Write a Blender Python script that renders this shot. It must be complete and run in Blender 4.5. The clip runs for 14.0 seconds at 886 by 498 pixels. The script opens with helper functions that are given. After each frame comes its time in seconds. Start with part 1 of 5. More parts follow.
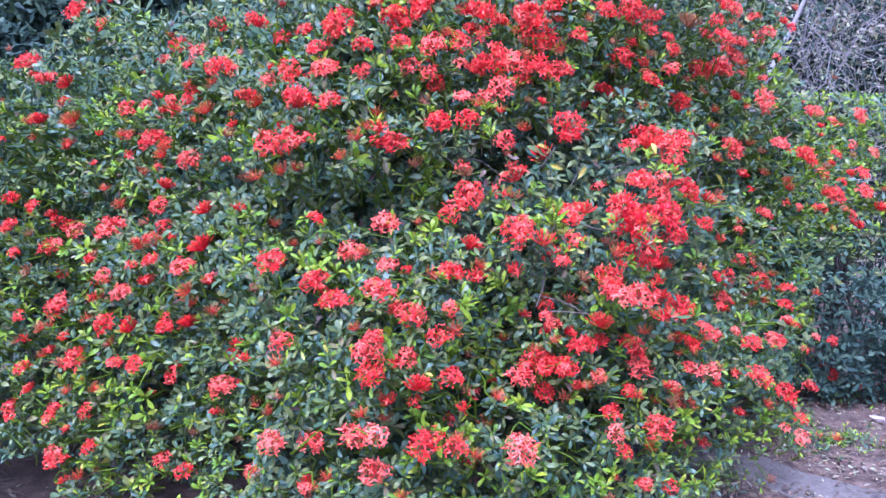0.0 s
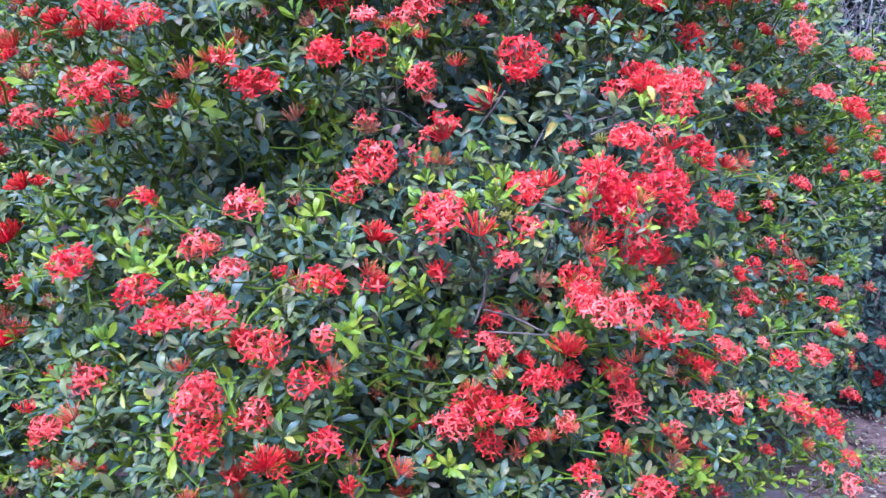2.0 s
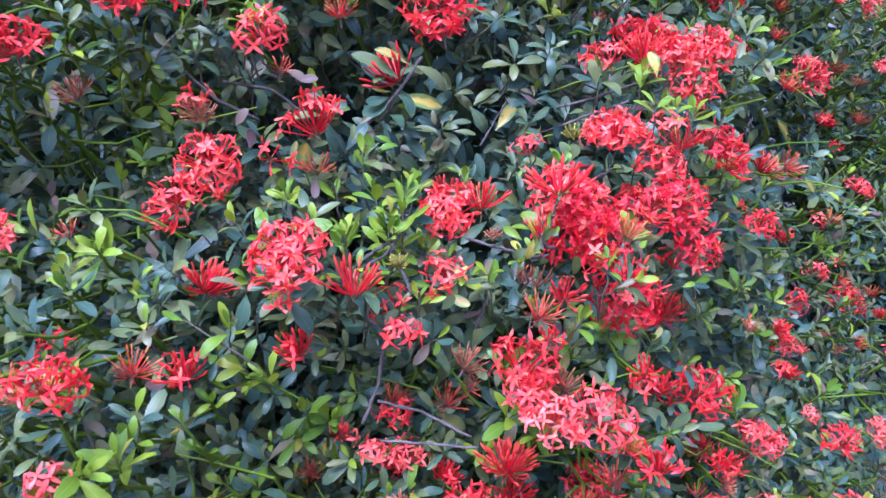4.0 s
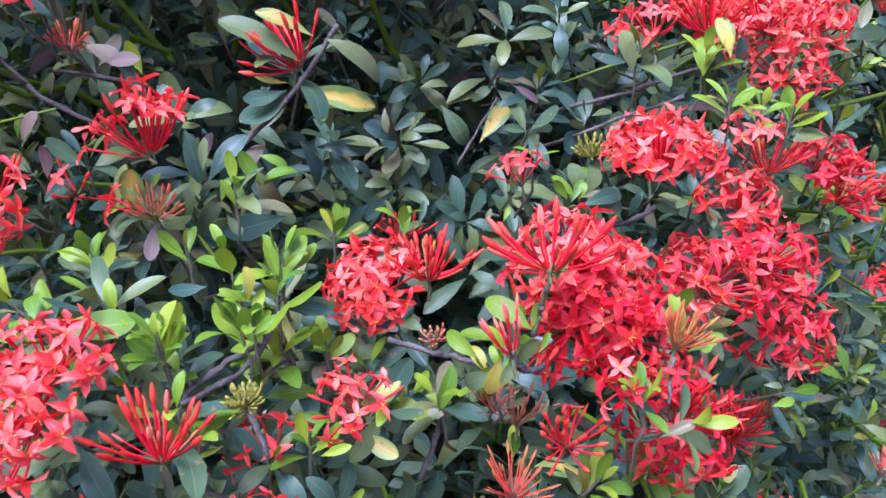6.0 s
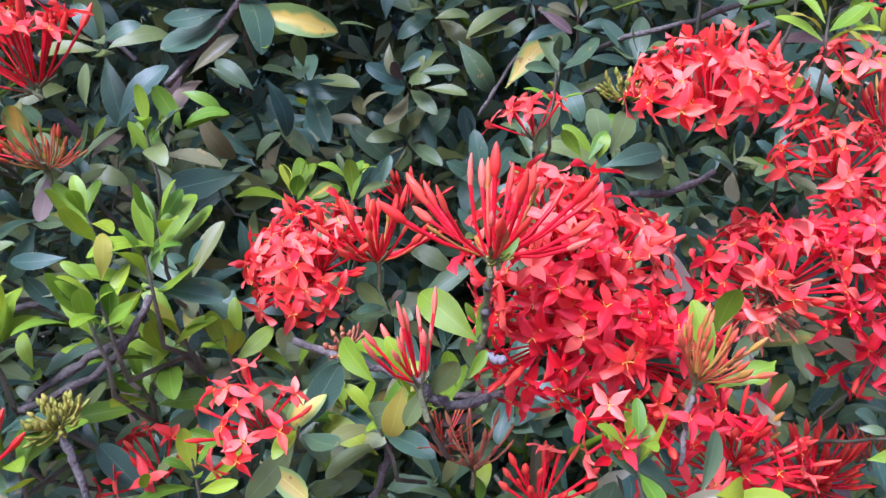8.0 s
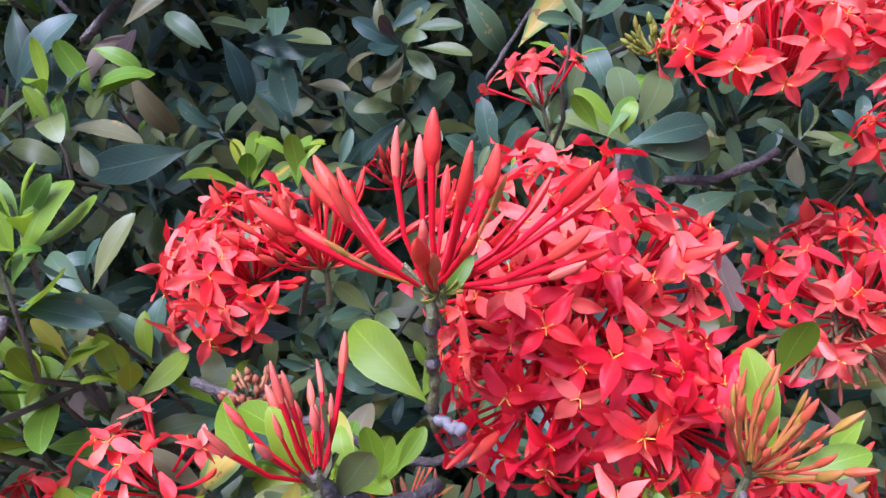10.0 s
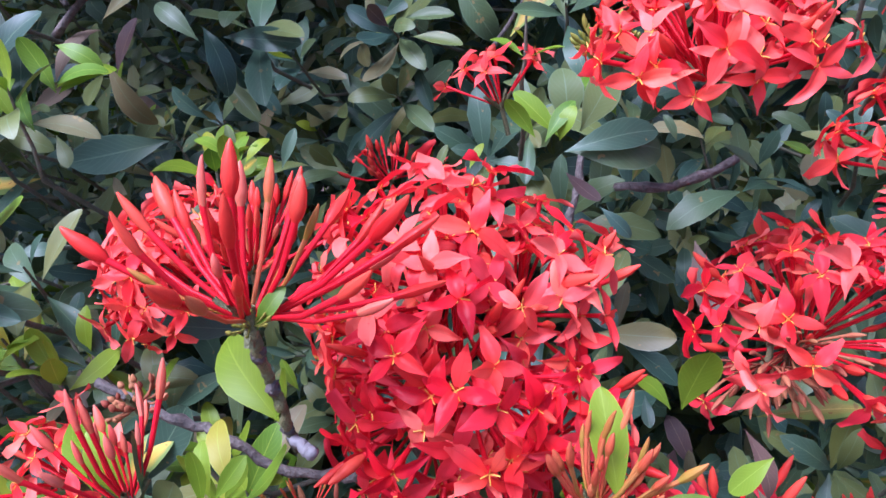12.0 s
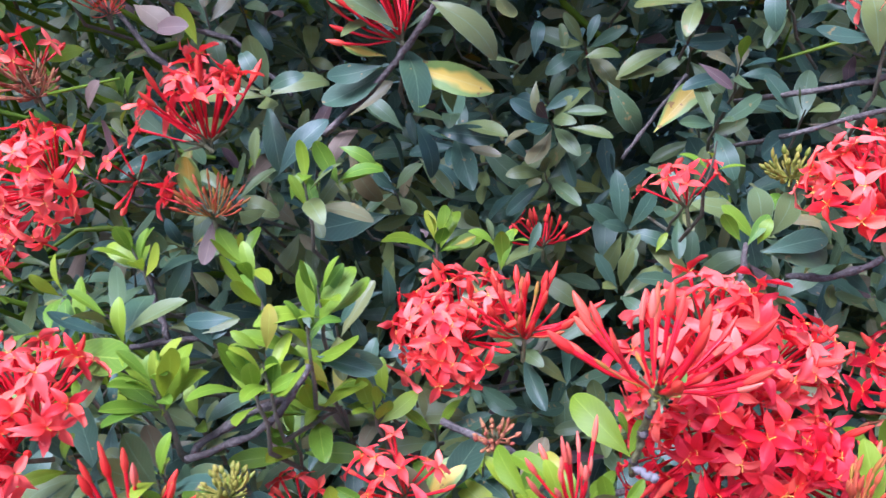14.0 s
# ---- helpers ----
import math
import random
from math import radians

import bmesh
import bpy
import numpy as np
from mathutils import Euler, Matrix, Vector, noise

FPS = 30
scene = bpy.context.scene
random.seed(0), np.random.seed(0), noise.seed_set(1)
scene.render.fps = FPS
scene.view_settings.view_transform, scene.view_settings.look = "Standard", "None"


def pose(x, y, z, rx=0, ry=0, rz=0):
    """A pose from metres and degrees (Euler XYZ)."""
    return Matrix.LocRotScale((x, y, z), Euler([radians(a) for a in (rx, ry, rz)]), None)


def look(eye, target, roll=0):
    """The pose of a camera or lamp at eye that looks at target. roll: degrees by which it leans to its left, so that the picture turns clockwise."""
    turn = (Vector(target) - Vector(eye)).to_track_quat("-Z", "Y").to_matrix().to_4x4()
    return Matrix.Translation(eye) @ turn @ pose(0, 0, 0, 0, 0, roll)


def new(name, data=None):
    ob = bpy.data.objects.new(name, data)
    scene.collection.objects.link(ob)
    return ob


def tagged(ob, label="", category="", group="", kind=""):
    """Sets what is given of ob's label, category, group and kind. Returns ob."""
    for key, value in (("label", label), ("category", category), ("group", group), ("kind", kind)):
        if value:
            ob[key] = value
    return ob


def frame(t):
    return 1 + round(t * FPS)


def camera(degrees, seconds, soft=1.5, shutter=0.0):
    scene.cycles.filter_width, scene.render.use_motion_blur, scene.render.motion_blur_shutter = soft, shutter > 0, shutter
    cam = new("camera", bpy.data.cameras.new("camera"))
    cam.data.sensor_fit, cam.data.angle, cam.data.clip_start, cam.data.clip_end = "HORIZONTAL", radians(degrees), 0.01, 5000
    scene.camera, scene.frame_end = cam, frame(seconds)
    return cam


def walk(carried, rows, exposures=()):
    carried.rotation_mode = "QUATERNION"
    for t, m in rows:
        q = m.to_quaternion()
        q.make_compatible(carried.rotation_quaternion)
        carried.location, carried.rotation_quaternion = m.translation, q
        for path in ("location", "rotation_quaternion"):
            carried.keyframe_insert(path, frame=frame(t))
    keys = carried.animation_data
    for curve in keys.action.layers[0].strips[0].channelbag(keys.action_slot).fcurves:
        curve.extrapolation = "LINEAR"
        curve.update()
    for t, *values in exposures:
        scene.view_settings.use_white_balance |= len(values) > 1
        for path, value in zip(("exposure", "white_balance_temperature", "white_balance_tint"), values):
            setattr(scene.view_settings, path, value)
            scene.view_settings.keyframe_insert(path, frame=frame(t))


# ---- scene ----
cam = camera(59.3, 14.0, 1.5, 0.2)
METRES, EYE, TILT, LEAN, TURN = 2.4, 1.40, -8.0, 0.0, 0.0
ROWS = [
    (0.0, 0.0, 0.0, 0.0, -0.0, -0.0, 0.0),
    (0.5, 0.0369, 0.0826, 0.0036, -0.34, -0.62, 0.01),
    (1.0, 0.0812, 0.1711, 0.0134, 0.13, -1.11, -0.14),
    (1.5, 0.1002, 0.2305, 0.0171, 0.89, -1.63, -0.08),
    (2.0, 0.0993, 0.2963, 0.0183, 1.15, -2.3, 0.27),
    (2.5, 0.0983, 0.3686, 0.0263, 0.84, -3.03, 0.69),
    (3.0, 0.1143, 0.4187, 0.0269, 0.81, -3.53, 0.75),
    (3.5, 0.151, 0.476, 0.0396, 1.93, -3.56, 0.19),
    (6.0, 0.2046, 0.7083, 0.0691, 6.54, -3.77, -0.48),
    (6.5, 0.2251, 0.7317, 0.0704, 9.08, -3.95, -0.93),
    (7.0, 0.2329, 0.7469, 0.0694, 11.96, -4.56, -1.49),
    (7.5, 0.2335, 0.7627, 0.0666, 14.3, -5.44, -1.79),
    (8.0, 0.2354, 0.7793, 0.0658, 15.66, -6.12, -1.84),
    (10.5, 0.2371, 0.8334, 0.0678, 20.14, -8.85, -2.07),
    (11.0, 0.2428, 0.8379, 0.0688, 21.56, -9.54, -2.23),
    (11.5, 0.2512, 0.8389, 0.0695, 23.3, -10.12, -2.41),
    (12.0, 0.2602, 0.8399, 0.0739, 25.15, -10.54, -2.59),
    (12.5, 0.2619, 0.838, 0.083, 26.44, -10.61, -2.82),
    (13.0, 0.2547, 0.8231, 0.0889, 26.75, -10.36, -3.24),
    (13.5, 0.2409, 0.801, 0.092, 25.86, -9.92, -3.9),
    (14.0, 0.2236, 0.7776, 0.0907, 23.82, -9.16, -4.52),
]
walk(cam, [(t, pose(0, 0, EYE, TILT, LEAN, TURN) @ pose(METRES * x, METRES * y, METRES * z, 90 + pitch, roll, yaw)) for t, x, y, z, yaw, pitch, roll in ROWS],
     exposures=[(0.0, 1.88, 4660, 31), (3.5, 1.74, 4540, 33), (7.5, 1.61, 4910, 27), (11.0, 1.41, 4950, 31), (14.0, 1.66, 4890, 27)])

# ---- sky and sun: bright overcast, sun veiled and high behind the camera ----
world = bpy.data.worlds.new("overcast_sky")
scene.world = world
world.use_nodes = True
wn = world.node_tree
sky = wn.nodes.new("ShaderNodeTexSky")
sky.sky_type, sky.sun_disc = "NISHITA", False
sky.sun_elevation, sky.sun_rotation = radians(57), radians(198)
sky.air_density, sky.dust_density, sky.ozone_density = 1.0, 4.0, 1.0
wn.links.new(sky.outputs[0], wn.nodes["Background"].inputs[0])
wn.nodes["Background"].inputs[1].default_value = 0.11
sun = new("sun", bpy.data.lights.new("sun", "SUN"))
sun.data.energy, sun.data.angle, sun.data.color = 3.1, radians(32), (1.0, 0.97, 0.93)
sun.matrix_world = look((-0.9, -2.8, 4.5), (0, 0, 0))

# ---- materials ----


def node_mat(name):
    m = bpy.data.materials.new(name)
    m.use_nodes = True
    nt = m.node_tree
    bsdf = nt.nodes["Principled BSDF"]

    def add(kind, **kw):
        n = nt.nodes.new(kind)
        for k, v in kw.items():
            if k == "operation":
                n.operation = v
            elif k == "blend_type":
                n.blend_type = v
            elif k == "data_type":
                n.data_type = v
        return n
    return m, nt, bsdf, add


def ramp(nt, fac, stops):
    r = nt.nodes.new("ShaderNodeValToRGB")
    r.color_ramp.elements[0].position, r.color_ramp.elements[0].color = stops[0][0], (*stops[0][1], 1)
    r.color_ramp.elements[1].position, r.color_ramp.elements[1].color = stops[-1][0], (*stops[-1][1], 1)
    for p, c in stops[1:-1]:
        e = r.color_ramp.elements.new(p)
        e.color = (*c, 1)
    nt.links.new(fac, r.inputs[0])
    return r.outputs[0]


def math_node(nt, op, a, b=0.0):
    n = nt.nodes.new("ShaderNodeMath")
    n.operation = op
    for i, v in enumerate((a, b)):
        if isinstance(v, (int, float)):
            n.inputs[i].default_value = v
        else:
            nt.links.new(v, n.inputs[i])
    return n.outputs[0]


def mix_colour(nt, fac, a, b, blend="MIX"):
    n = nt.nodes.new("ShaderNodeMix")
    n.data_type, n.blend_type = "RGBA", blend
    for i, v in ((0, fac), (6, a), (7, b)):
        if isinstance(v, (int, float)):
            n.inputs[i].default_value = v
        elif isinstance(v, tuple):
            n.inputs[i].default_value = (*v, 1)
        else:
            nt.links.new(v, n.inputs[i])
    return n.outputs[2]


def piece_random(nt):
    """One number for each leaf or petal, whether an object or an island of a joined mesh."""
    a = nt.nodes.new("ShaderNodeObjectInfo").outputs["Random"]
    b = nt.nodes.new("ShaderNodeNewGeometry").outputs["Random Per Island"]
    return math_node(nt, "FRACT", math_node(nt, "ADD", a, b))


def noise_fac(nt, scale, detail=3.0, coords=None):
    n = nt.nodes.new("ShaderNodeTexNoise")
    n.inputs["Scale"].default_value, n.inputs["Detail"].default_value = scale, detail
    if coords is None:
        coords = nt.nodes.new("ShaderNodeNewGeometry").outputs["Position"]
    nt.links.new(coords, n.inputs["Vector"])
    return n.outputs[0]


def thin_shader(nt, bsdf, colour, through_colour, amount):
    """Light comes through the blade as well as off it."""
    tr = nt.nodes.new("ShaderNodeBsdfTranslucent")
    nt.links.new(through_colour, tr.inputs[0])
    mx = nt.nodes.new("ShaderNodeMixShader")
    mx.inputs[0].default_value = amount
    nt.links.new(bsdf.outputs[0], mx.inputs[1])
    nt.links.new(tr.outputs[0], mx.inputs[2])
    nt.links.new(mx.outputs[0], nt.nodes["Material Output"].inputs[0])
    nt.links.new(colour, bsdf.inputs["Base Color"])


def leaf_material(name, stops, rib, rough, amount=0.22, spot=(0.2, 0.14, 0.05), spots=0.0, margin=None, gloss=0.26):
    m, nt, bsdf, add = node_mat(name)
    uv = nt.nodes.new("ShaderNodeUVMap")
    sep = nt.nodes.new("ShaderNodeSeparateXYZ")
    nt.links.new(uv.outputs[0], sep.inputs[0])
    off = math_node(nt, "ABSOLUTE", math_node(nt, "SUBTRACT", sep.outputs[0], 0.5))
    ribline = math_node(nt, "LESS_THAN", off, 0.02)
    veins = math_node(nt, "SINE", math_node(nt, "MULTIPLY", math_node(nt, "SUBTRACT", sep.outputs[1], math_node(nt, "MULTIPLY", off, 0.6)), 70.0))
    col = ramp(nt, piece_random(nt), stops)
    n = noise_fac(nt, 55.0)
    col = mix_colour(nt, math_node(nt, "MULTIPLY", math_node(nt, "ADD", n, -0.3), 0.9), col, mix_colour(nt, 1.0, col, (0.55, 0.6, 0.6), "MULTIPLY"))
    col = mix_colour(nt, math_node(nt, "MULTIPLY", math_node(nt, "GREATER_THAN", veins, 0.85), 0.10), col, rib)
    col = mix_colour(nt, math_node(nt, "MULTIPLY", ribline, 0.4), col, rib)
    col = mix_colour(nt, math_node(nt, "MULTIPLY", math_node(nt, "GREATER_THAN", off, 0.47), 0.3), col, rib)
    patch = math_node(nt, "MULTIPLY", math_node(nt, "MAXIMUM", math_node(nt, "ADD", noise_fac(nt, 18.0, 2.0), -0.5), 0.0), 2.2)
    col = mix_colour(nt, patch, col, mix_colour(nt, 1.0, col, (1.5, 1.3, 0.8), "MULTIPLY"))
    if margin:
        edge = math_node(nt, "ADD", math_node(nt, "MULTIPLY", off, 2.2), math_node(nt, "MULTIPLY", math_node(nt, "ADD", noise_fac(nt, 40.0, 2.0), -0.5), 2.2))
        col = mix_colour(nt, math_node(nt, "MINIMUM", math_node(nt, "MAXIMUM", math_node(nt, "MULTIPLY", math_node(nt, "ADD", edge, -0.25), 2.5), 0.0), 1.0), col, margin)
    if spots:
        f = math_node(nt, "GREATER_THAN", noise_fac(nt, 140.0, 2.0), 1.0 - spots)
        col = mix_colour(nt, math_node(nt, "MULTIPLY", f, 0.7), col, spot)
    thru = mix_colour(nt, 1.0, col, (1.5, 1.5, 0.6), "MULTIPLY")
    thin_shader(nt, bsdf, col, thru, amount)
    bsdf.inputs["Roughness"].default_value, bsdf.inputs["Specular IOR Level"].default_value = rough, gloss
    bump = nt.nodes.new("ShaderNodeBump")
    bump.inputs["Strength"].default_value, bump.inputs["Distance"].default_value = 0.3, 0.0015
    nt.links.new(n, bump.inputs["Height"])
    nt.links.new(bump.outputs[0], bsdf.inputs["Normal"])
    return m


M_LEAF = leaf_material("leaf_mature", [(0.0, (0.030, 0.062, 0.049)), (0.35, (0.046, 0.085, 0.046)), (0.65, (0.080, 0.108, 0.037)), (0.9, (0.115, 0.136, 0.036)), (1.0, (0.12, 0.10, 0.055))], (0.13, 0.19, 0.12), 0.42, 0.12, spots=0.3, gloss=0.25)
M_YOUNG = leaf_material("leaf_young", [(0.0, (0.072, 0.150, 0.012)), (0.4, (0.122, 0.205, 0.010)), (0.75, (0.178, 0.250, 0.010)), (0.92, (0.22, 0.27, 0.014)), (1.0, (0.24, 0.20, 0.028))], (0.26, 0.36, 0.05), 0.46, 0.25)
M_LIME = leaf_material("leaf_lime", [(0.0, (0.076, 0.142, 0.005)), (0.5, (0.097, 0.162, 0.005)), (1.0, (0.118, 0.183, 0.006))], (0.20, 0.29, 0.025), 0.46, 0.28)
M_YELLOW = leaf_material("leaf_yellowed", [(0.0, (0.20, 0.20, 0.05)), (0.5, (0.45, 0.30, 0.045)), (1.0, (0.55, 0.40, 0.06))], (0.5, 0.42, 0.14), 0.45, 0.22, spot=(0.16, 0.07, 0.03), spots=0.34, margin=(0.15, 0.22, 0.05))
M_DULL = leaf_material("leaf_withered", [(0.0, (0.06, 0.036, 0.036)), (0.5, (0.095, 0.058, 0.05)), (1.0, (0.13, 0.10, 0.06))], (0.2, 0.15, 0.11), 0.6, 0.1)
M_RUSSET = leaf_material("leaf_russet", [(0.0, (0.10, 0.05, 0.035)), (0.5, (0.17, 0.085, 0.055)), (1.0, (0.24, 0.14, 0.09))], (0.22, 0.14, 0.10), 0.7, 0.1)
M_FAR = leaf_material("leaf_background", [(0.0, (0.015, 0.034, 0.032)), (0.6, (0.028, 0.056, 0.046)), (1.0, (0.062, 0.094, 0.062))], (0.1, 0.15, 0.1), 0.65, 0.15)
M_DRY = leaf_material("leaf_dry", [(0.0, (0.16, 0.14, 0.12)), (0.5, (0.24, 0.21, 0.17)), (1.0, (0.20, 0.24, 0.15))], (0.25, 0.22, 0.18), 0.7, 0.15)


def petal_material(name, stops, root, tip, tipmix, rough, amount, deep):
    """Coloured from root to tip of each petal or bud, each a little different, with light glowing through."""
    m, nt, bsdf, add = node_mat(name)
    uv = nt.nodes.new("ShaderNodeUVMap")
    sep = nt.nodes.new("ShaderNodeSeparateXYZ")
    nt.links.new(uv.outputs[0], sep.inputs[0])
    col = ramp(nt, piece_random(nt), stops)
    inner = math_node(nt, "POWER", math_node(nt, "SUBTRACT", 1.0, sep.outputs[1]), 3.0)
    col = mix_colour(nt, math_node(nt, "MULTIPLY", inner, 0.6), col, root)
    n = noise_fac(nt, 160.0)
    along = math_node(nt, "MULTIPLY", math_node(nt, "POWER", sep.outputs[1], 2.2), math_node(nt, "ADD", n, 0.4))
    col = mix_colour(nt, math_node(nt, "MULTIPLY", along, tipmix), col, tip)
    crease = math_node(nt, "LESS_THAN", math_node(nt, "ABSOLUTE", math_node(nt, "SUBTRACT", sep.outputs[0], 0.5)), 0.04)
    col = mix_colour(nt, math_node(nt, "MULTIPLY", crease, 0.3), col, mix_colour(nt, 1.0, col, (0.6, 0.4, 0.5), "MULTIPLY"))
    whole = math_node(nt, "POWER", nt.nodes.new("ShaderNodeObjectInfo").outputs["Random"], 2.0)
    col = mix_colour(nt, math_node(nt, "MULTIPLY", whole, 0.60), col, tip)
    thru = mix_colour(nt, 0.7, col, deep)
    thin_shader(nt, bsdf, col, thru, amount)
    bsdf.inputs["Specular IOR Level"].default_value = 0.16
    bsdf.inputs["Roughness"].default_value = rough
    bump = nt.nodes.new("ShaderNodeBump")
    bump.inputs["Strength"].default_value, bump.inputs["Distance"].default_value = 0.35, 0.0008
    nt.links.new(noise_fac(nt, 420.0), bump.inputs["Height"])
    nt.links.new(bump.outputs[0], bsdf.inputs["Normal"])
    return m


M_PETAL = petal_material("petal_coral_red", [(0.0, (0.34, 0.001, 0.016)), (0.25, (0.54, 0.004, 0.024)), (0.55, (0.70, 0.014, 0.022)), (0.8, (0.79, 0.040, 0.034)), (1.0, (0.86, 0.15, 0.085))], (0.66, 0.040, 0.004), (0.92, 0.27, 0.19), 0.36, 0.40, 0.34, (0.92, 0.002, 0.018))
# crimson mostly for lower flowers: part own hue, part shade put into the colour
M_CRIMSON_SHADE = petal_material("petal_crimson", [(0.0, (0.26, 0.001, 0.012)), (0.3, (0.44, 0.002, 0.018)), (0.6, (0.60, 0.004, 0.016)), (0.85, (0.70, 0.010, 0.018)), (1.0, (0.80, 0.050, 0.036))], (0.50, 0.012, 0.004), (0.80, 0.08, 0.09), 0.22, 0.40, 0.34, (0.88, 0.001, 0.016))
M_TUBE = petal_material("flower_tube_crimson", [(0.0, (0.38, 0.003, 0.010)), (1.0, (0.66, 0.008, 0.018))], (0.5, 0.01, 0.01), (0.7, 0.02, 0.03), 0.4, 0.35, 0.2, (0.7, 0.005, 0.01))
M_BUD = petal_material("bud_scarlet", [(0.0, (0.52, 0.006, 0.010)), (0.6, (0.64, 0.018, 0.018)), (1.0, (0.64, 0.06, 0.035))], (0.55, 0.006, 0.01), (0.68, 0.14, 0.07), 0.45, 0.36, 0.28, (0.9, 0.01, 0.01))
M_YBUD = petal_material("bud_orange_green", [(0.0, (0.50, 0.04, 0.025)), (0.5, (0.45, 0.09, 0.03)), (1.0, (0.28, 0.19, 0.025))], (0.20, 0.19, 0.015), (0.54, 0.15, 0.07), 0.6, 0.42, 0.2, (0.6, 0.12, 0.04))
M_BLUSH = petal_material("bud_salmon", [(0.0, (0.56, 0.03, 0.03)), (1.0, (0.62, 0.11, 0.06))], (0.42, 0.14, 0.04), (0.72, 0.26, 0.17), 0.6, 0.40, 0.22, (0.7, 0.05, 0.03))
M_GBUD = petal_material("bud_green", [(0.0, (0.11, 0.15, 0.018)), (1.0, (0.20, 0.19, 0.025))], (0.10, 0.15, 0.018), (0.34, 0.26, 0.05), 0.6, 0.45, 0.12, (0.3, 0.3, 0.05))
M_SPENT = petal_material("bud_withered", [(0.0, (0.20, 0.025, 0.02)), (0.5, (0.32, 0.08, 0.04)), (1.0, (0.26, 0.14, 0.05))], (0.14, 0.05, 0.03), (0.3, 0.14, 0.06), 0.5, 0.6, 0.1, (0.3, 0.05, 0.02))
M_STAMEN = petal_material("stamen_orange", [(0.0, (0.66, 0.22, 0.02)), (1.0, (0.70, 0.34, 0.05))], (0.6, 0.1, 0.02), (0.75, 0.45, 0.1), 0.3, 0.5, 0.1, (0.7, 0.3, 0.05))


def rough_material(name, stops, scale, rough, bump_strength, fine=8.0):
    m, nt, bsdf, add = node_mat(name)
    a, b = noise_fac(nt, scale, 6.0), noise_fac(nt, scale * fine, 4.0)
    f = math_node(nt, "ADD", math_node(nt, "MULTIPLY", a, 0.6), math_node(nt, "MULTIPLY", b, 0.4))
    nt.links.new(ramp(nt, f, stops), bsdf.inputs["Base Color"])
    bsdf.inputs["Roughness"].default_value = rough
    bump = nt.nodes.new("ShaderNodeBump")
    bump.inputs["Strength"].default_value, bump.inputs["Distance"].default_value = bump_strength, 0.01
    nt.links.new(f, bump.inputs["Height"])
    nt.links.new(bump.outputs[0], bsdf.inputs["Normal"])
    return m


M_STEM = rough_material("bark_grey_brown", [(0.3, (0.03, 0.024, 0.02)), (0.5, (0.075, 0.06, 0.05)), (0.7, (0.17, 0.145, 0.125))], 60.0, 0.8, 0.5)
M_TWIG = rough_material("twig_green_brown", [(0.3, (0.05, 0.05, 0.03)), (0.5, (0.10, 0.095, 0.055)), (0.7, (0.16, 0.13, 0.10))], 90.0, 0.7, 0.4)
M_GREENWOOD = rough_material("green_wood", [(0.3, (0.035, 0.035, 0.016)), (0.48, (0.10, 0.105, 0.04)), (0.62, (0.16, 0.15, 0.06)), (0.75, (0.22, 0.17, 0.10))], 140.0, 0.6, 0.4)
M_PALE = rough_material("bark_pale", [(0.3, (0.10, 0.09, 0.09)), (0.5, (0.17, 0.155, 0.155)), (0.7, (0.25, 0.23, 0.225))], 12.0, 0.85, 0.5)
M_VINE = rough_material("vine_dry", [(0.3, (0.10, 0.088, 0.09)), (0.7, (0.22, 0.20, 0.20))], 20.0, 0.85, 0.4)
M_SOIL = rough_material("soil_litter", [(0.25, (0.022, 0.014, 0.011)), (0.45, (0.052, 0.032, 0.025)), (0.55, (0.088, 0.056, 0.044)), (0.68, (0.17, 0.12, 0.096))], 9.0, 0.95, 0.9, 11.0)
M_CONC = rough_material("concrete_worn", [(0.3, (0.055, 0.043, 0.038)), (0.48, (0.095, 0.08, 0.074)), (0.6, (0.12, 0.105, 0.098)), (0.75, (0.17, 0.15, 0.14))], 5.0, 0.9, 0.5, 12.0)
M_STONE = rough_material("stone_white", [(0.25, (0.24, 0.19, 0.185)), (0.75, (0.40, 0.33, 0.325))], 30.0, 0.8, 0.3)

# ---- mesh templates: quads only, with a texture map ----


class Shape:
    def __init__(self, v, q, uv, mat):
        self.v, self.q, self.uv, self.mat = np.asarray(v, float), np.asarray(q, int), np.asarray(uv, float), np.asarray(mat, int)


def grid_shape(rows, uvs, mat=0):
    """rows: an array (n, m, 3)."""
    rows, uvs = np.asarray(rows, float), np.asarray(uvs, float)
    n, m = rows.shape[:2]
    q = [(i * m + j, i * m + j + 1, (i + 1) * m + j + 1, (i + 1) * m + j) for i in range(n - 1) for j in range(m - 1)]
    return Shape(rows.reshape(-1, 3), q, uvs.reshape(-1, 2), [mat] * len(q))


def joined(shapes):
    v, q, uv, mat, k = [], [], [], [], 0
    for s in shapes:
        v.append(s.v), q.append(s.q + k), uv.append(s.uv), mat.append(s.mat)
        k += len(s.v)
    return Shape(np.concatenate(v), np.concatenate(q), np.concatenate(uv), np.concatenate(mat))


def moved(s, m, mat=None):
    m = np.array(m)
    return Shape(s.v @ m[:3, :3].T + m[:3, 3], s.q, s.uv, s.mat if mat is None else np.full(len(s.q), mat))


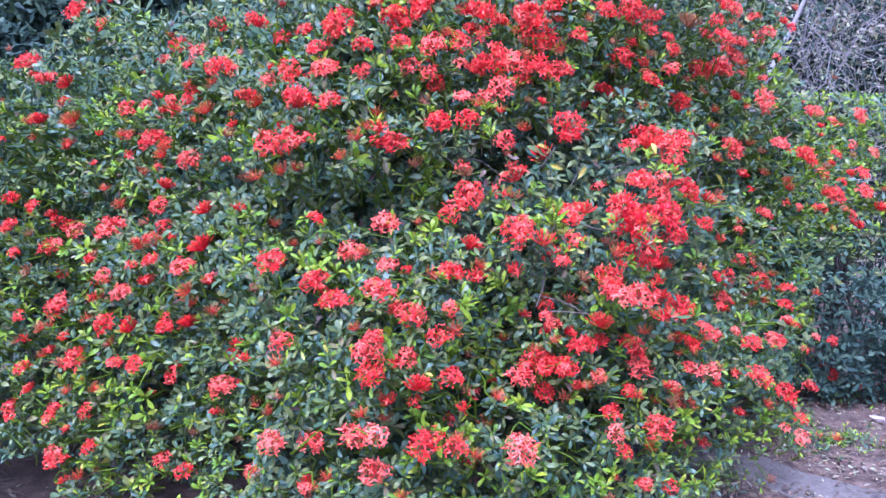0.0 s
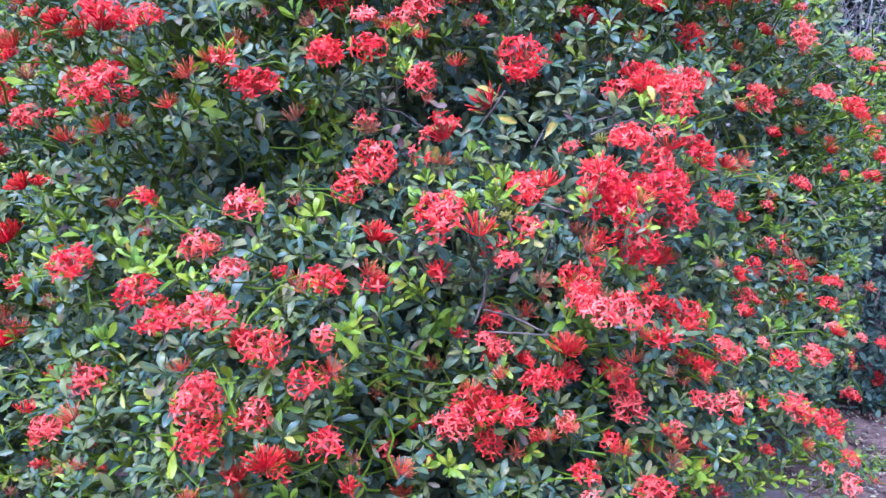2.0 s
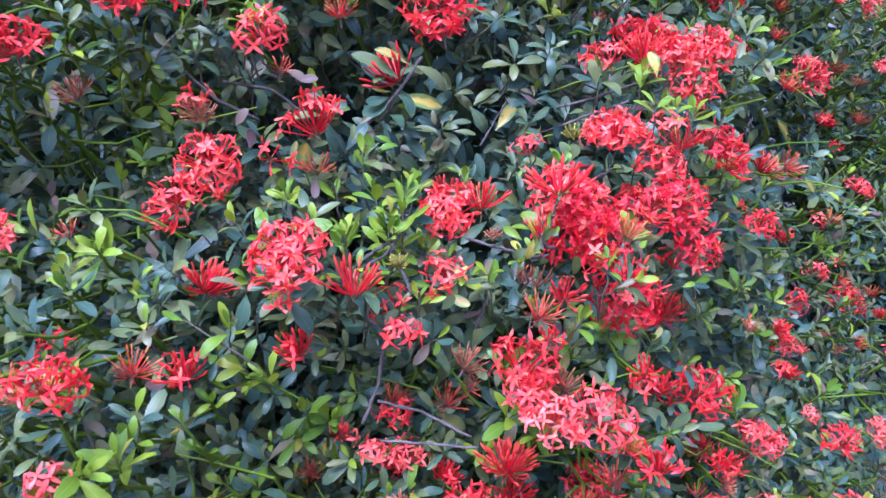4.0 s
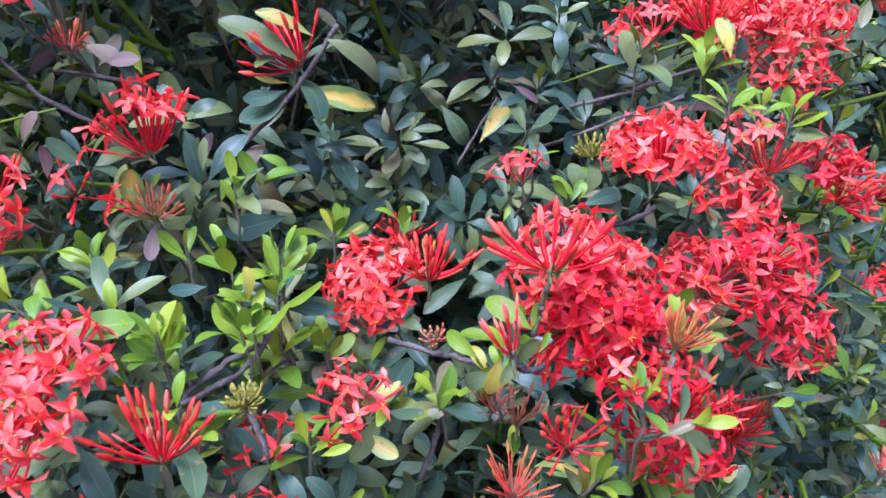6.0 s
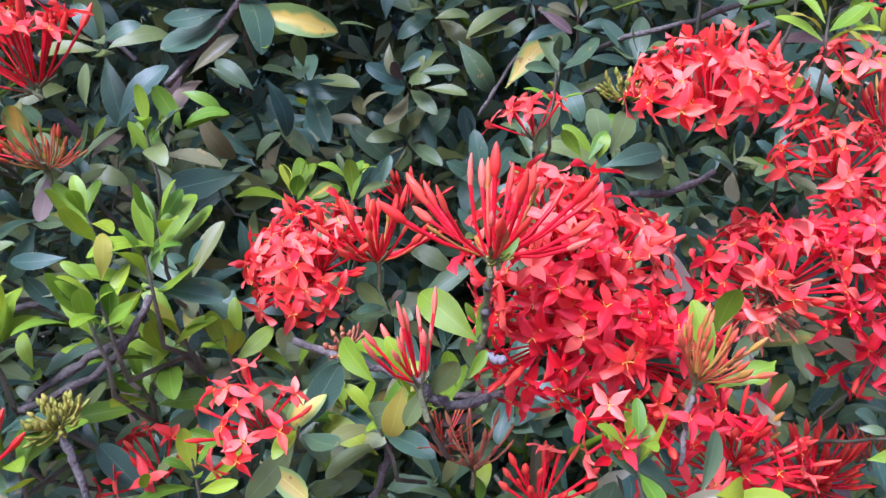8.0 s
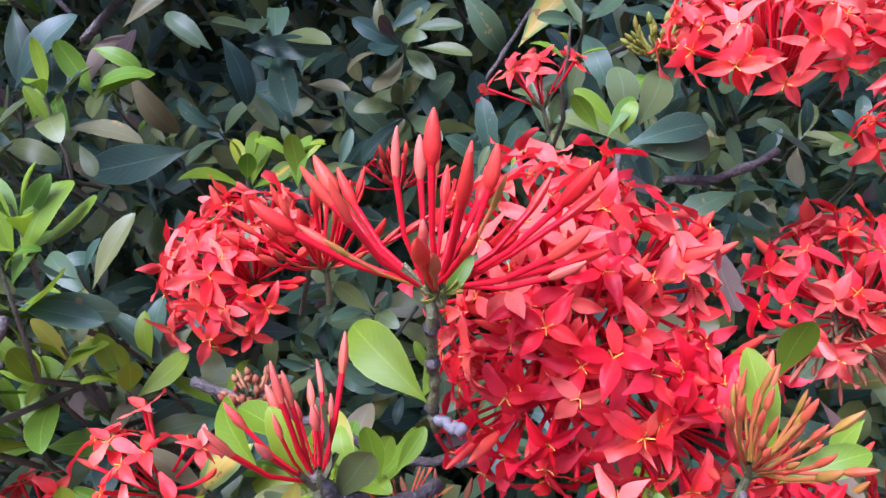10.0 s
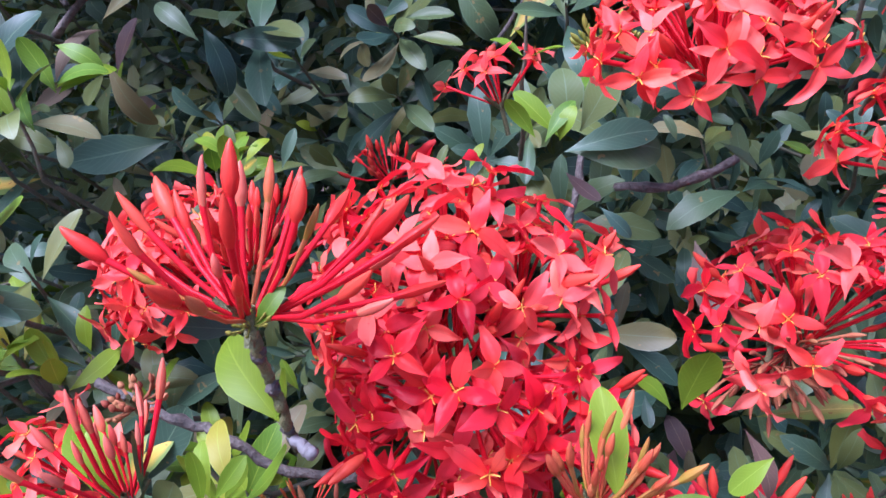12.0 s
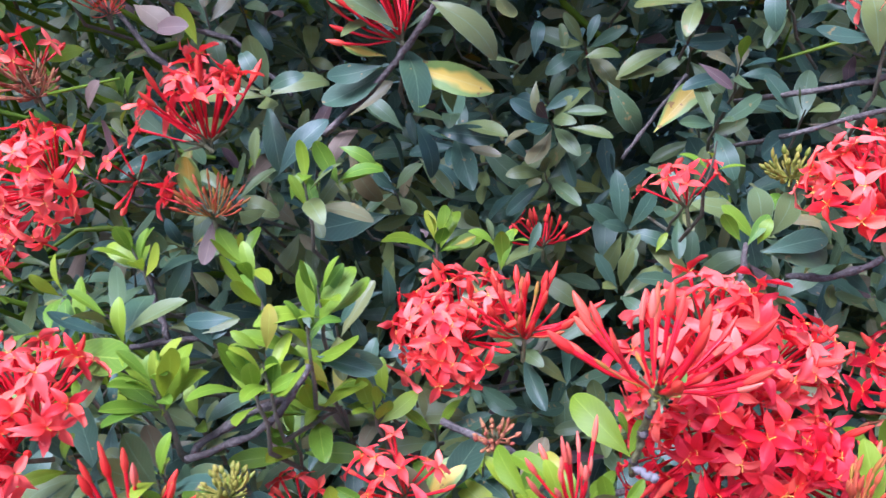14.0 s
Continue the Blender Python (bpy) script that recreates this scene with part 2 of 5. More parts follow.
def mesh_of(name, s, materials):
    me = bpy.data.meshes.new(name)
    n, f = len(s.v), len(s.q)
    me.vertices.add(n)
    me.vertices.foreach_set("co", s.v.ravel())
    me.loops.add(f * 4)
    me.loops.foreach_set("vertex_index", s.q.ravel())
    me.polygons.add(f)
    me.polygons.foreach_set("loop_start", np.arange(f) * 4)
    me.polygons.foreach_set("material_index", s.mat)
    me.polygons.foreach_set("use_smooth", np.ones(f, bool))
    layer = me.uv_layers.new(name="UVMap")
    layer.data.foreach_set("uv", s.uv[s.q.ravel()].ravel())
    for mt in materials:
        me.materials.append(mt)
    me.update(calc_edges=True)
    me.validate()
    return me


def tube_shape(points, radii, sides=6, mat=0):
    """A round stem along a line of points."""
    pts = [Vector(p) for p in points]
    rows, uvs = [], []
    side = Vector((0.31, 0.74, 0.2)).normalized()
    for i, p in enumerate(pts):
        d = (pts[min(i + 1, len(pts) - 1)] - pts[max(i - 1, 0)]).normalized()
        a = side - d * side.dot(d)
        if a.length < 1e-3:
            a = Vector((1, 0, 0)) - d * d.x
        a.normalize()
        b = d.cross(a)
        r = radii[i]
        rows.append([p + r * (math.cos(6.28318 * k / sides) * a + math.sin(6.28318 * k / sides) * b) for k in range(sides + 1)])
        uvs.append([(k / sides, i / (len(pts) - 1)) for k in range(sides + 1)])
    return grid_shape(rows, uvs, mat)


def leaf_shape(rows, cols, width, fold, droop, wave, seed):
    """A blade one long, stalk at the origin, along +y, upper side +z: widest past the middle, blunt tip."""
    rng = random.Random(seed)
    ph = rng.uniform(0, 6)
    g, uvs = [], []
    for i in range(rows):
        t = 0.5 - 0.5 * math.cos(math.pi * i / (rows - 1))
        bulge = math.sin(math.pi * min(t ** 1.42, 0.9999))
        w = width * max(bulge ** (0.8 if t < 0.61 else 0.52), 0.06)
        ang = droop * t * t
        y, z = t * math.cos(ang * 0.6), -t * math.sin(ang * 0.6)
        row, uvr = [], []
        for j in range(cols):
            s = 2 * j / (cols - 1) - 1
            row.append((s * w * math.cos(fold), y, z + abs(s) * w * math.sin(fold) + wave * math.sin(7 * t + ph + s) * abs(s)))
            uvr.append((j / (cols - 1), t))
        g.append(row), uvs.append(uvr)
    return grid_shape(g, uvs)


LEAF_FORMS = ((0.145, 0.2, 0.45, 0.010), (0.16, 0.1, 0.8, 0.015), (0.135, 0.35, 0.2, 0.007), (0.17, 0.15, -0.25, 0.013))
LEAF_FINE = [leaf_shape(11, 5, f[0] * 1.18, *f[1:], i) for i, f in enumerate(LEAF_FORMS)]
LEAF_PLAIN = [leaf_shape(6, 3, f[0] * 1.18, *f[1:], i) for i, f in enumerate(LEAF_FORMS)]
LEAF_COARSE = [leaf_shape(4, 2, f[0] * 1.4, 0.0, f[2], 0.0, i) for i, f in enumerate(LEAF_FORMS)]


def petal_shape(rows, cols, seed, width=0.0030, length=0.0120):
    rng = random.Random(seed)
    g, uvs = [], []
    bend, twist, fold = rng.uniform(-0.5, 1.7), rng.uniform(-0.0024, 0.0024), rng.uniform(0.0006, 0.0026)
    for i in range(rows):
        t = i / (rows - 1)
        w = width * max(math.sin(math.pi * (0.07 + 0.92 * t) ** 0.85) * (1.08 - 0.4 * t), 0.05)
        row, uvr = [], []
        for j in range(cols):
            s = 2 * j / (cols - 1) - 1
            row.append((s * w, 0.0010 + length * t, 0.0012 * (1 - t) - 0.0045 * bend * t * t + fold * abs(s) * math.sin(2.6 * t + 0.3) - 0.0009 * s * s * math.sin(3.1 * t) + twist * s * t + 0.0004 * math.sin(9 * t + seed) * s))
            uvr.append((j / (cols - 1), t))
        g.append(row), uvs.append(uvr)
    return grid_shape(g, uvs, 0)


def floret_shape(rows, cols, sides, seed, stamens, width=0.0030, length=0.0120):
    """An open flower: slender tube along +z, 0.03 long, four spreading petals on its end."""
    rng = random.Random(seed)
    lean = rng.uniform(-0.003, 0.003)
    parts = [tube_shape([(0, 0, 0), (lean * 0.6, 0, 0.015), (lean, 0, 0.0302)], (0.0006, 0.0007, 0.0011), sides, 1)]
    for k in range(4):
        parts.append(moved(petal_shape(rows, cols, seed * 7 + k, width, length), pose(lean, 0, 0.029, rng.uniform(-22, 38), rng.uniform(-14, 14), 90 * k + rng.uniform(-9, 9)) @ Matrix.Scale(rng.uniform(0.88, 1.1), 4)))
    if stamens:
        for k in range(4):
            a = radians(90 * k + 45)
            parts.append(tube_shape([(lean, 0, 0.0298), (lean + 0.0030 * math.cos(a), 0.0030 * math.sin(a), 0.0310)], (0.0003, 0.0002), 4, 2))
    return joined(parts)


def bud_shape(sides, fat, seed):
    """A closed bud on its tube along +z, 0.034 long."""
    rng = random.Random(seed)
    b = -rng.uniform(0.001, 0.0042)
    tube = tube_shape([(0, 0, 0), (b, 0, 0.012), (b * 0.9, 0, 0.0247)], (0.00070, 0.00082, 0.00105), sides, 1)
    tip = tube_shape([(b * 0.9, 0, 0.0244), (b * 0.84, 0, 0.0258), (b * 0.7, 0, 0.0280), (b * 0.5, 0, 0.0312), (b * 0.3, 0, 0.0335), (b * 0.15, 0, 0.0347)], (0.00105, 0.0015 * fat, 0.00185 * fat, 0.00145 * fat, 0.0008 * fat, 0.0003), sides, 0)
    return joined([tube, tip])


FLORET_FINE = [floret_shape(7, 5, 6, i, True, 0.0031, (0.0128, 0.0136, 0.0119)[i % 3]) for i in range(14)]
FLORET_PLAIN = [floret_shape(4, 2, 3, i, False, 0.0025, 0.0132) for i in range(4)]
BUD_FINE = [bud_shape(8, f, i) for i, f in enumerate((1.0, 1.2, 0.8, 1.1, 0.9, 1.3))]
BUD_PLAIN = [bud_shape(3, f, i) for i, f in enumerate((1.0, 1.25))]
FLOWER_MATS = {"open": (M_PETAL, M_TUBE, M_STAMEN), "bud": (M_BUD, M_TUBE, M_STAMEN), "young": (M_YBUD, M_YBUD, M_STAMEN), "blush": (M_BLUSH, M_TUBE, M_STAMEN), "green": (M_GBUD, M_GBUD, M_STAMEN), "spent": (M_SPENT, M_SPENT, M_STAMEN)}
LEAF_MATS = (M_LEAF, M_YOUNG, M_YELLOW, M_DULL, M_LIME)
FLORET_MESH = [mesh_of("flower", s, FLOWER_MATS["open"]) for s in FLORET_FINE]
CRIMSON_SHADE_MESH = [mesh_of("flower", s, (M_CRIMSON_SHADE, M_TUBE, M_STAMEN)) for s in FLORET_FINE]
BUD_MESH = {k: [mesh_of("bud", s, FLOWER_MATS[k]) for s in BUD_FINE] for k in FLOWER_MATS}
LEAF_MESH = [[mesh_of("leaf", s, (mt,)) for s in LEAF_FINE] for mt in LEAF_MATS]


def aim(p, axis, spin=0.0, size=1.0):
    """A pose at p whose +z points along axis."""
    return Matrix.Translation(p) @ Vector(axis).to_track_quat("Z", "Y").to_matrix().to_4x4() @ Matrix.Rotation(spin, 4, "Z") @ Matrix.Scale(size, 4)


def rising(p, d):
    """A pose at p along d whose +x is turned as far as it goes towards +z, so that a curved bud bends upwards."""
    x = Vector((0.02, 0.01, 1)) - d * d.dot(Vector((0.02, 0.01, 1)))
    x.normalize()
    return Matrix.Translation(p) @ Matrix((x, d.cross(x), d)).transposed().to_4x4()


def leaf_pose(p, d, up, length):
    """A pose at p for a blade that points along d with its upper side towards up."""
    y = d.normalized()
    x = y.cross(up)
    if x.length < 1e-4:
        x = y.cross(Vector((0.3, 0.9, 0.1)))
    x.normalize()
    z = x.cross(y)
    m = Matrix((x, y, z)).transposed().to_4x4()
    return Matrix.Translation(p) @ m @ Matrix.Scale(length, 4)


def bent(d, rng, amount):
    return (Vector(d).normalized() + Vector((rng.gauss(0, amount), rng.gauss(0, amount), rng.gauss(0, amount)))).normalized()


def head_layout(kind, n, spread, radius, rng, fat=1.0):
    """Poses of the flowers and buds of one head about its base at the origin, along +z: (pose, kind of flower)."""
    out = []
    for i in range(n):
        t = (i + 0.5) / n
        el = radians(spread) * t ** 0.56 * rng.uniform(0.88, 1.06)
        az = i * 2.39996 + rng.uniform(-0.25, 0.25)
        d = Vector((math.sin(el) * math.cos(az), math.sin(el) * math.sin(az), math.cos(el)))
        root = Vector((d.x, d.y, 0)) * radius * 0.16
        what = kind
        if kind == "open" and rng.random() < 0.2:
            what = "bud"
        if kind == "bud" and radius < 0.04 and rng.random() < 0.05:
            what = "open"
        size = radius / 0.034 * (rng.uniform(0.74, 1.08) if what == "open" or radius > 0.038 else rng.uniform(0.52, 1.08))
        if what == "open" and kind == "open":
            size *= 0.96
        d = bent(d, rng, 0.12)
        if d.z < 0.12 and kind != "open":
            d = Vector((d.x, d.y, 0.12)).normalized()
        m = aim(root, d, rng.uniform(0, 6.28), 1.0)
        if what != "open":
            m = rising(root, bent(d, rng, 0.05 if radius > 0.038 else 0.12))
        if kind == "spent":
            out.append((m @ Matrix.Diagonal((0.55, 0.55, size, 1)), what))
            continue
        wide = size * {"young": 0.54 * fat, "blush": 0.54 * fat, "green": 1.5}[kind] if kind in ("young", "blush", "green") else min(max(size * 0.8, 0.85), 0.95)
        out.append((m @ Matrix.Diagonal((wide, wide, size, 1)), what))
    return out


def stalk_shape(radius, rng, stub=0.5):
    """The stub below a head, with the short forks that carry the flowers."""
    parts = [tube_shape([(0, 0, -radius * stub), (0.0005, 0, -radius * stub * 0.5), (0, 0, 0.002)], (0.0014, 0.0013, 0.0012), 7)]
    for k in range(6):
        a = k * 1.05 + rng.uniform(-0.2, 0.2)
        parts.append(tube_shape([(0, 0, -0.004), (radius * 0.2 * math.cos(a), radius * 0.2 * math.sin(a), 0.004)], (0.0011, 0.0008), 4))
    return joined(parts)


def sprig_layout(kind, n, length, rng):
    """Leaves of a shoot along +z whose first pair stands at the origin: (pose, leaf material, form)."""
    out = []
    pairs = max(1, (n + 1) // 2)
    turn = rng.uniform(0, 6.28)
    for k in range(pairs):
        f = k / max(1, pairs - 1) if pairs > 1 else 0.5
        for side in range(2):
            if len(out) >= n:
                break
            if rng.random() < 0.06:
                continue
            az = turn + k * 1.5708 + side * 3.14159 + rng.gauss(0, 0.22)
            el = radians(78 - 50 * f + rng.gauss(0, 9)) if kind != "young" else radians(58 - 40 * f + rng.gauss(0, 10))
            radial = Vector((math.cos(az), math.sin(az), 0))
            d = Vector((0, 0, 1)) * math.cos(el) + radial * math.sin(el)
            up = Vector((0, 0, 1)) * math.sin(el) - radial * math.cos(el)
            up = bent(up, rng, 0.18)
            size = length * (1.0 - 0.42 * f) * rng.uniform(0.82, 1.12)
            mat = 0
            if kind == "young" or (kind == "mixed" and f > 0.7):
                mat = 1
            if kind == "yellow" and k == 0:
                mat = 2
            r = rng.random()
            if kind in ("mixed", "dark") and r < 0.006:
                mat = 2
            elif kind in ("mixed", "dark") and r < 0.018:
                mat = 3
            out.append((leaf_pose(Vector((0, 0, length * 0.42 * f)) + radial * 0.002, d, up, size), mat, rng.randrange(4)))
    return out

# ---- ground ----


def build_ground():
    n = 90
    g = [-1.0 + 2.0 * i / n for i in range(n + 1)]
    far = lambda s: 6.0 * s + 900.0 * s ** 9
    rows, uvs = [], []
    for b in g:
        row = []
        for a in g:
            x, y = far(a), 3.0 + far(b)
            near = max(0.0, 1.0 - math.hypot(x, y - 3) / 30)
            row.append((x, y, near * (0.02 * noise.noise(Vector((x * 2.3, y * 2.3, 0))) + 0.012 * noise.noise(Vector((x * 7, y * 7, 3))))))
        rows.append(row)
        uvs.append([((a + 1) / 2, (b + 1) / 2) for a in g])
    tagged(new("ground", mesh_of("ground", grid_shape(rows, uvs), (M_SOIL,))), "bare brown soil strewn with dry leaf litter", "ground", kind="structure")


build_ground()


def build_path():
    """A worn strip of concrete that runs slantwise past the foot of the shrub."""
    rows, uvs = [], []
    for i in range(121):
        t = i / 120
        x = -0.6 + 6.5 * t
        mid = 3.13 - 0.85 * (x - 1.43)
        row, uvr = [], []
        for j, (o, z) in enumerate(((-0.24, -0.03), (-0.18, 0.002), (-0.08, 0.012), (0.02, 0.012), (0.10, 0.002), (0.18, -0.03))):
            e = 0.16 * noise.noise(Vector((x * 2.1, j * 0.35, 7))) + 0.05 * noise.noise(Vector((x * 9, j, 2)))
            row.append((x + 0.3 * o, mid + o + e, z + 0.008 * noise.noise(Vector((x * 5, j, 0)))))
            uvr.append((t, j / 5))
        rows.append(row), uvs.append(uvr)
    tagged(new("pavement", mesh_of("pavement", grid_shape(rows, uvs), (M_CONC,))), "narrow strip of worn pale grey concrete in the soil", "path", kind="structure")


build_path()

# ---- joined foliage ----


class Foliage:
    """Collects leaves and twigs that are too many to be counted, for one joined mesh."""

    def __init__(self, forms):
        self.forms, self.leaves, self.twigs = forms, {}, []

    def sprig(self, m, layout, coarse=False):
        for lm, mat, form in layout:
            self.leaves.setdefault((form + 4 * coarse, mat), []).append(np.array(m @ lm))

    def shape(self, twig_mat):
        parts = []
        for (form, mat), ms in sorted(self.leaves.items()):
            s, ms = (self.forms if form < 4 else LEAF_COARSE)[form % 4], np.array(ms)
            v = np.einsum("kij,nj->kni", ms[:, :3, :3], s.v) + ms[:, None, :3, 3]
            k, n = len(ms), len(s.v)
            q = (s.q[None] + (np.arange(k) * n)[:, None, None]).reshape(-1, 4)
            parts.append(Shape(v.reshape(-1, 3), q, np.tile(s.uv, (k, 1)), np.full(len(q), mat)))
        for t in self.twigs:
            parts.append(Shape(t.v, t.q, t.uv, np.full(len(t.q), twig_mat)))
        return joined(parts)


def shrub(name, at, label, category="shrub", group=""):
    ob = tagged(new(name), label, category, group)
    ob.location = at
    return ob


def part(name, mesh, parent, world_pose, label="", kind=""):
    ob = new(name, mesh)
    ob.parent = parent
    ob.matrix_parent_inverse = parent.matrix_basis.inverted() if parent.parent is None else (parent.parent.matrix_basis @ parent.matrix_parent_inverse @ parent.matrix_basis).inverted()
    ob.matrix_basis = world_pose
    return tagged(ob, label, kind=kind)


def sub_part(name, mesh, parent, local_pose, label=""):
    """A piece in the frame of its parent."""
    ob = new(name, mesh)
    ob.parent = parent
    ob.matrix_basis = local_pose
    return tagged(ob, label)


GROUP = "flowering shrubs of the hedge"
SHRUBS = {
    "middle": shrub("flowering_shrub", (0.15, 2.95, 0), "dense green shrub covered in coral-red flower heads, growing from bare soil", group=GROUP),
    "left": shrub("flowering_shrub", (-1.5, 3.3, 0), "dense leafy shrub with scattered red flower heads, beside taller shrub", group=GROUP),
    "right": shrub("flowering_shrub", (1.25, 3.75, 0), "tall dark green shrub with small red flower heads, set further back", group=GROUP),
    "far": shrub("flowering_shrub", (2.5, 4.7, 0), "bluish green shrub with few red flowers behind bare soil", group=GROUP),
}
ROOTS = {k: Vector(o.location) for k, o in SHRUBS.items()}


def owner(p):
    if p[0] > 1.55 and p[1] > 3.55:
        return "far"
    if p[1] > 2.72 and p[0] > 0.55:
        return "right"
    return "left" if p[0] < -0.62 else "middle"


# ---- flower heads ----
HEAD_CLASSES = ((0.020, 14), (0.030, 26), (0.042, 42), (0.056, 58))
HEAD_LOOK = (M_PETAL, M_TUBE, M_STAMEN, M_BUD, M_TWIG, M_YBUD, M_SPENT)
MAIN = {"open": 0, "bud": 3, "young": 5, "spent": 6}


def head_mesh(kind, radius, n, seed):
    rng = random.Random(seed)
    parts = [moved(stalk_shape(radius, rng), Matrix(), 4)]
    for m, what in head_layout(kind, int(n * 0.95) if kind == "open" else int(n * 1.9), 84 if kind == "open" else 58, radius, rng):
        s = rng.choice(FLORET_PLAIN if what == "open" else BUD_PLAIN)
        s = moved(s, m)
        mat = s.mat.copy()
        mat[s.mat == 0] = MAIN[what]
        if what in ("spent", "young"):
            mat[s.mat == 1] = 6 if what == "spent" else 3
        parts.append(Shape(s.v, s.q, s.uv, mat))
    return mesh_of("flower_head", joined(parts), HEAD_LOOK)


HEAD_MESH = {k: [[head_mesh(k, r, n, 100 * i + 10 * j + len(k)) for j in range(4)] for i, (r, n) in enumerate(HEAD_CLASSES)] for k in MAIN}
HEADS = []
HEAD_LABEL = {"open": "open coral-red flower head", "bud": "dark red flower head in spiky bud", "young": "orange and green young bud cluster", "blush": "salmon-tipped bud cluster among bright leaves", "spent": "withered brownish flower head", "green": "tight yellow-green bud cluster"}
hrng = random.Random(5)


def add_heads(kind, rows, extra=False):
    for x, y, z, r in rows:
        p = Vector((x, y, z))
        r = min(max(r * 1.06, 0.019), 0.056)
        axis = bent((0.25 * x, -0.46, 0.70) if kind == "open" else (0.2 * x, -0.35, 0.85), hrng, 0.26)
        i = min(range(4), key=lambda c: abs(HEAD_CLASSES[c][0] - r))
        base = p - axis * r * 0.25
        part("flower_head", HEAD_MESH[kind][i][hrng.randrange(4)], SHRUBS[owner(p)], aim(base, axis, hrng.uniform(0, 6.28), r / HEAD_CLASSES[i][0]), HEAD_LABEL[kind])
        HEADS.append((p, r, base, axis))
        if kind == "open" and r > 0.034 and not extra and hrng.random() < 0.22:
            a = hrng.uniform(0, 6.28)
            add_heads("open", ((x + 0.85 * r * math.cos(a), y + 0.01, z + 0.7 * r * math.sin(a), r * hrng.uniform(0.5, 0.8)),), True)


def hero_head(kind, base, axis, radius, n, spread, crimson_shade=0.0):
    rng = random.Random(int(base[0] * 7000) + n)
    axis = Vector(axis).normalized()
    head = part("flower_head", mesh_of("flower_head", stalk_shape(radius, rng, 0.5 if radius < 0.043 else 0.2), (M_GREENWOOD,)), SHRUBS[owner(base)], aim(base, axis), HEAD_LABEL[kind])
    turned = aim(base, axis).to_3x3()
    for m, what in head_layout(kind, n, spread, radius, rng, 1.4):
        way = (turned @ m.to_3x3() @ Vector((0, 0, 1))).normalized()
        if kind == "bud" and radius > 0.042 and way.y < -0.30 and way.z < 0.45:
            continue
        # a given share of flowers takes the crimson that holds some painted shade
        if what == "open":
            sub_part("flower", rng.choice(CRIMSON_SHADE_MESH if rng.random() < crimson_shade else FLORET_MESH), head, m)
        elif kind == "bud" and radius > 0.038 and rng.random() < 0.24:
            sub_part("bud", rng.choice(BUD_MESH[rng.choice(("blush", "blush", "young"))]), head, m @ Matrix.Scale(rng.uniform(0.62, 0.92), 4), "unripe bud with an olive tip")
        else:
            sub_part("bud", rng.choice(BUD_MESH[what]), head, m)
    HEADS.append((Vector(base) + axis * radius * 0.6, radius, Vector(base), axis))


add_heads("open", (
    (-1.64, 3.59, 1.97, 0.063), (-1.79, 4.22, 2.00, 0.042), (-1.13, 4.03, 1.98, 0.040), (-1.14, 3.46, 1.80, 0.049),
    (-1.57, 3.01, 1.69, 0.047), (-1.59, 3.16, 1.64, 0.036), (-0.69, 2.43, 1.62, 0.043), (-0.96, 3.04, 1.57, 0.043),
    (-0.95, 2.81, 1.50, 0.024), (-1.09, 2.94, 1.40, 0.059), (-0.90, 2.77, 1.33, 0.040), (-0.50, 2.26, 1.39, 0.046),
    (-0.38, 2.10, 1.40, 0.033), (-0.39, 2.13, 1.51, 0.046), (-0.30, 2.09, 1.50, 0.033), (-0.43, 2.23, 1.59, 0.035),
    (-0.53, 2.41, 1.58, 0.026), (-0.32, 2.15, 1.59, 0.038), (-0.30, 2.30, 1.73, 0.057), (-0.35, 2.21, 1.65, 0.031),
))
add_heads("open", (
    (-0.42, 2.44, 1.73, 0.026), (-0.23, 2.29, 1.67, 0.029), (-0.12, 2.23, 1.67, 0.028), (-0.03, 2.29, 1.67, 0.040),
    (-0.14, 2.29, 1.75, 0.040), (-0.06, 2.31, 1.77, 0.041), (-0.65, 2.74, 1.81, 0.027), (-0.14, 2.21, 1.39, 0.043),
    (-0.01, 2.22, 1.45, 0.035), (0.07, 2.22, 1.46, 0.032), (-1.00, 2.73, 1.17, 0.036), (-1.10, 2.56, 1.11, 0.065),
    (-1.37, 2.89, 1.06, 0.042), (-1.40, 2.74, 1.02, 0.040), (-1.47, 2.62, 1.11, 0.034), (-0.92, 2.43, 1.09, 0.028),
    (-1.54, 2.73, 1.40, 0.020), (-0.16, 2.14, 1.17, 0.039), (-0.26, 2.17, 1.09, 0.040), (0.11, 2.37, 1.77, 0.058),
))
add_heads("open", (
    (0.28, 2.46, 1.74, 0.061), (0.33, 2.45, 1.80, 0.031), (0.52, 2.57, 1.81, 0.036), (0.65, 2.73, 1.82, 0.054),
    (0.76, 2.93, 1.80, 0.031), (1.02, 2.98, 1.84, 0.031), (1.08, 2.97, 1.88, 0.029), (1.32, 3.25, 1.83, 0.032),
    (1.42, 3.40, 1.75, 0.019), (0.42, 2.47, 1.72, 0.031), (0.13, 2.40, 1.63, 0.043), (0.20, 2.36, 1.63, 0.042),
    (0.28, 2.40, 1.62, 0.043), (0.36, 2.49, 1.61, 0.049), (0.17, 2.32, 1.55, 0.041), (0.06, 2.27, 1.52, 0.029),
    (1.05, 3.25, 1.68, 0.065), (1.12, 3.19, 1.69, 0.050), (0.95, 3.16, 1.54, 0.068), (1.33, 3.28, 1.56, 0.066),
))
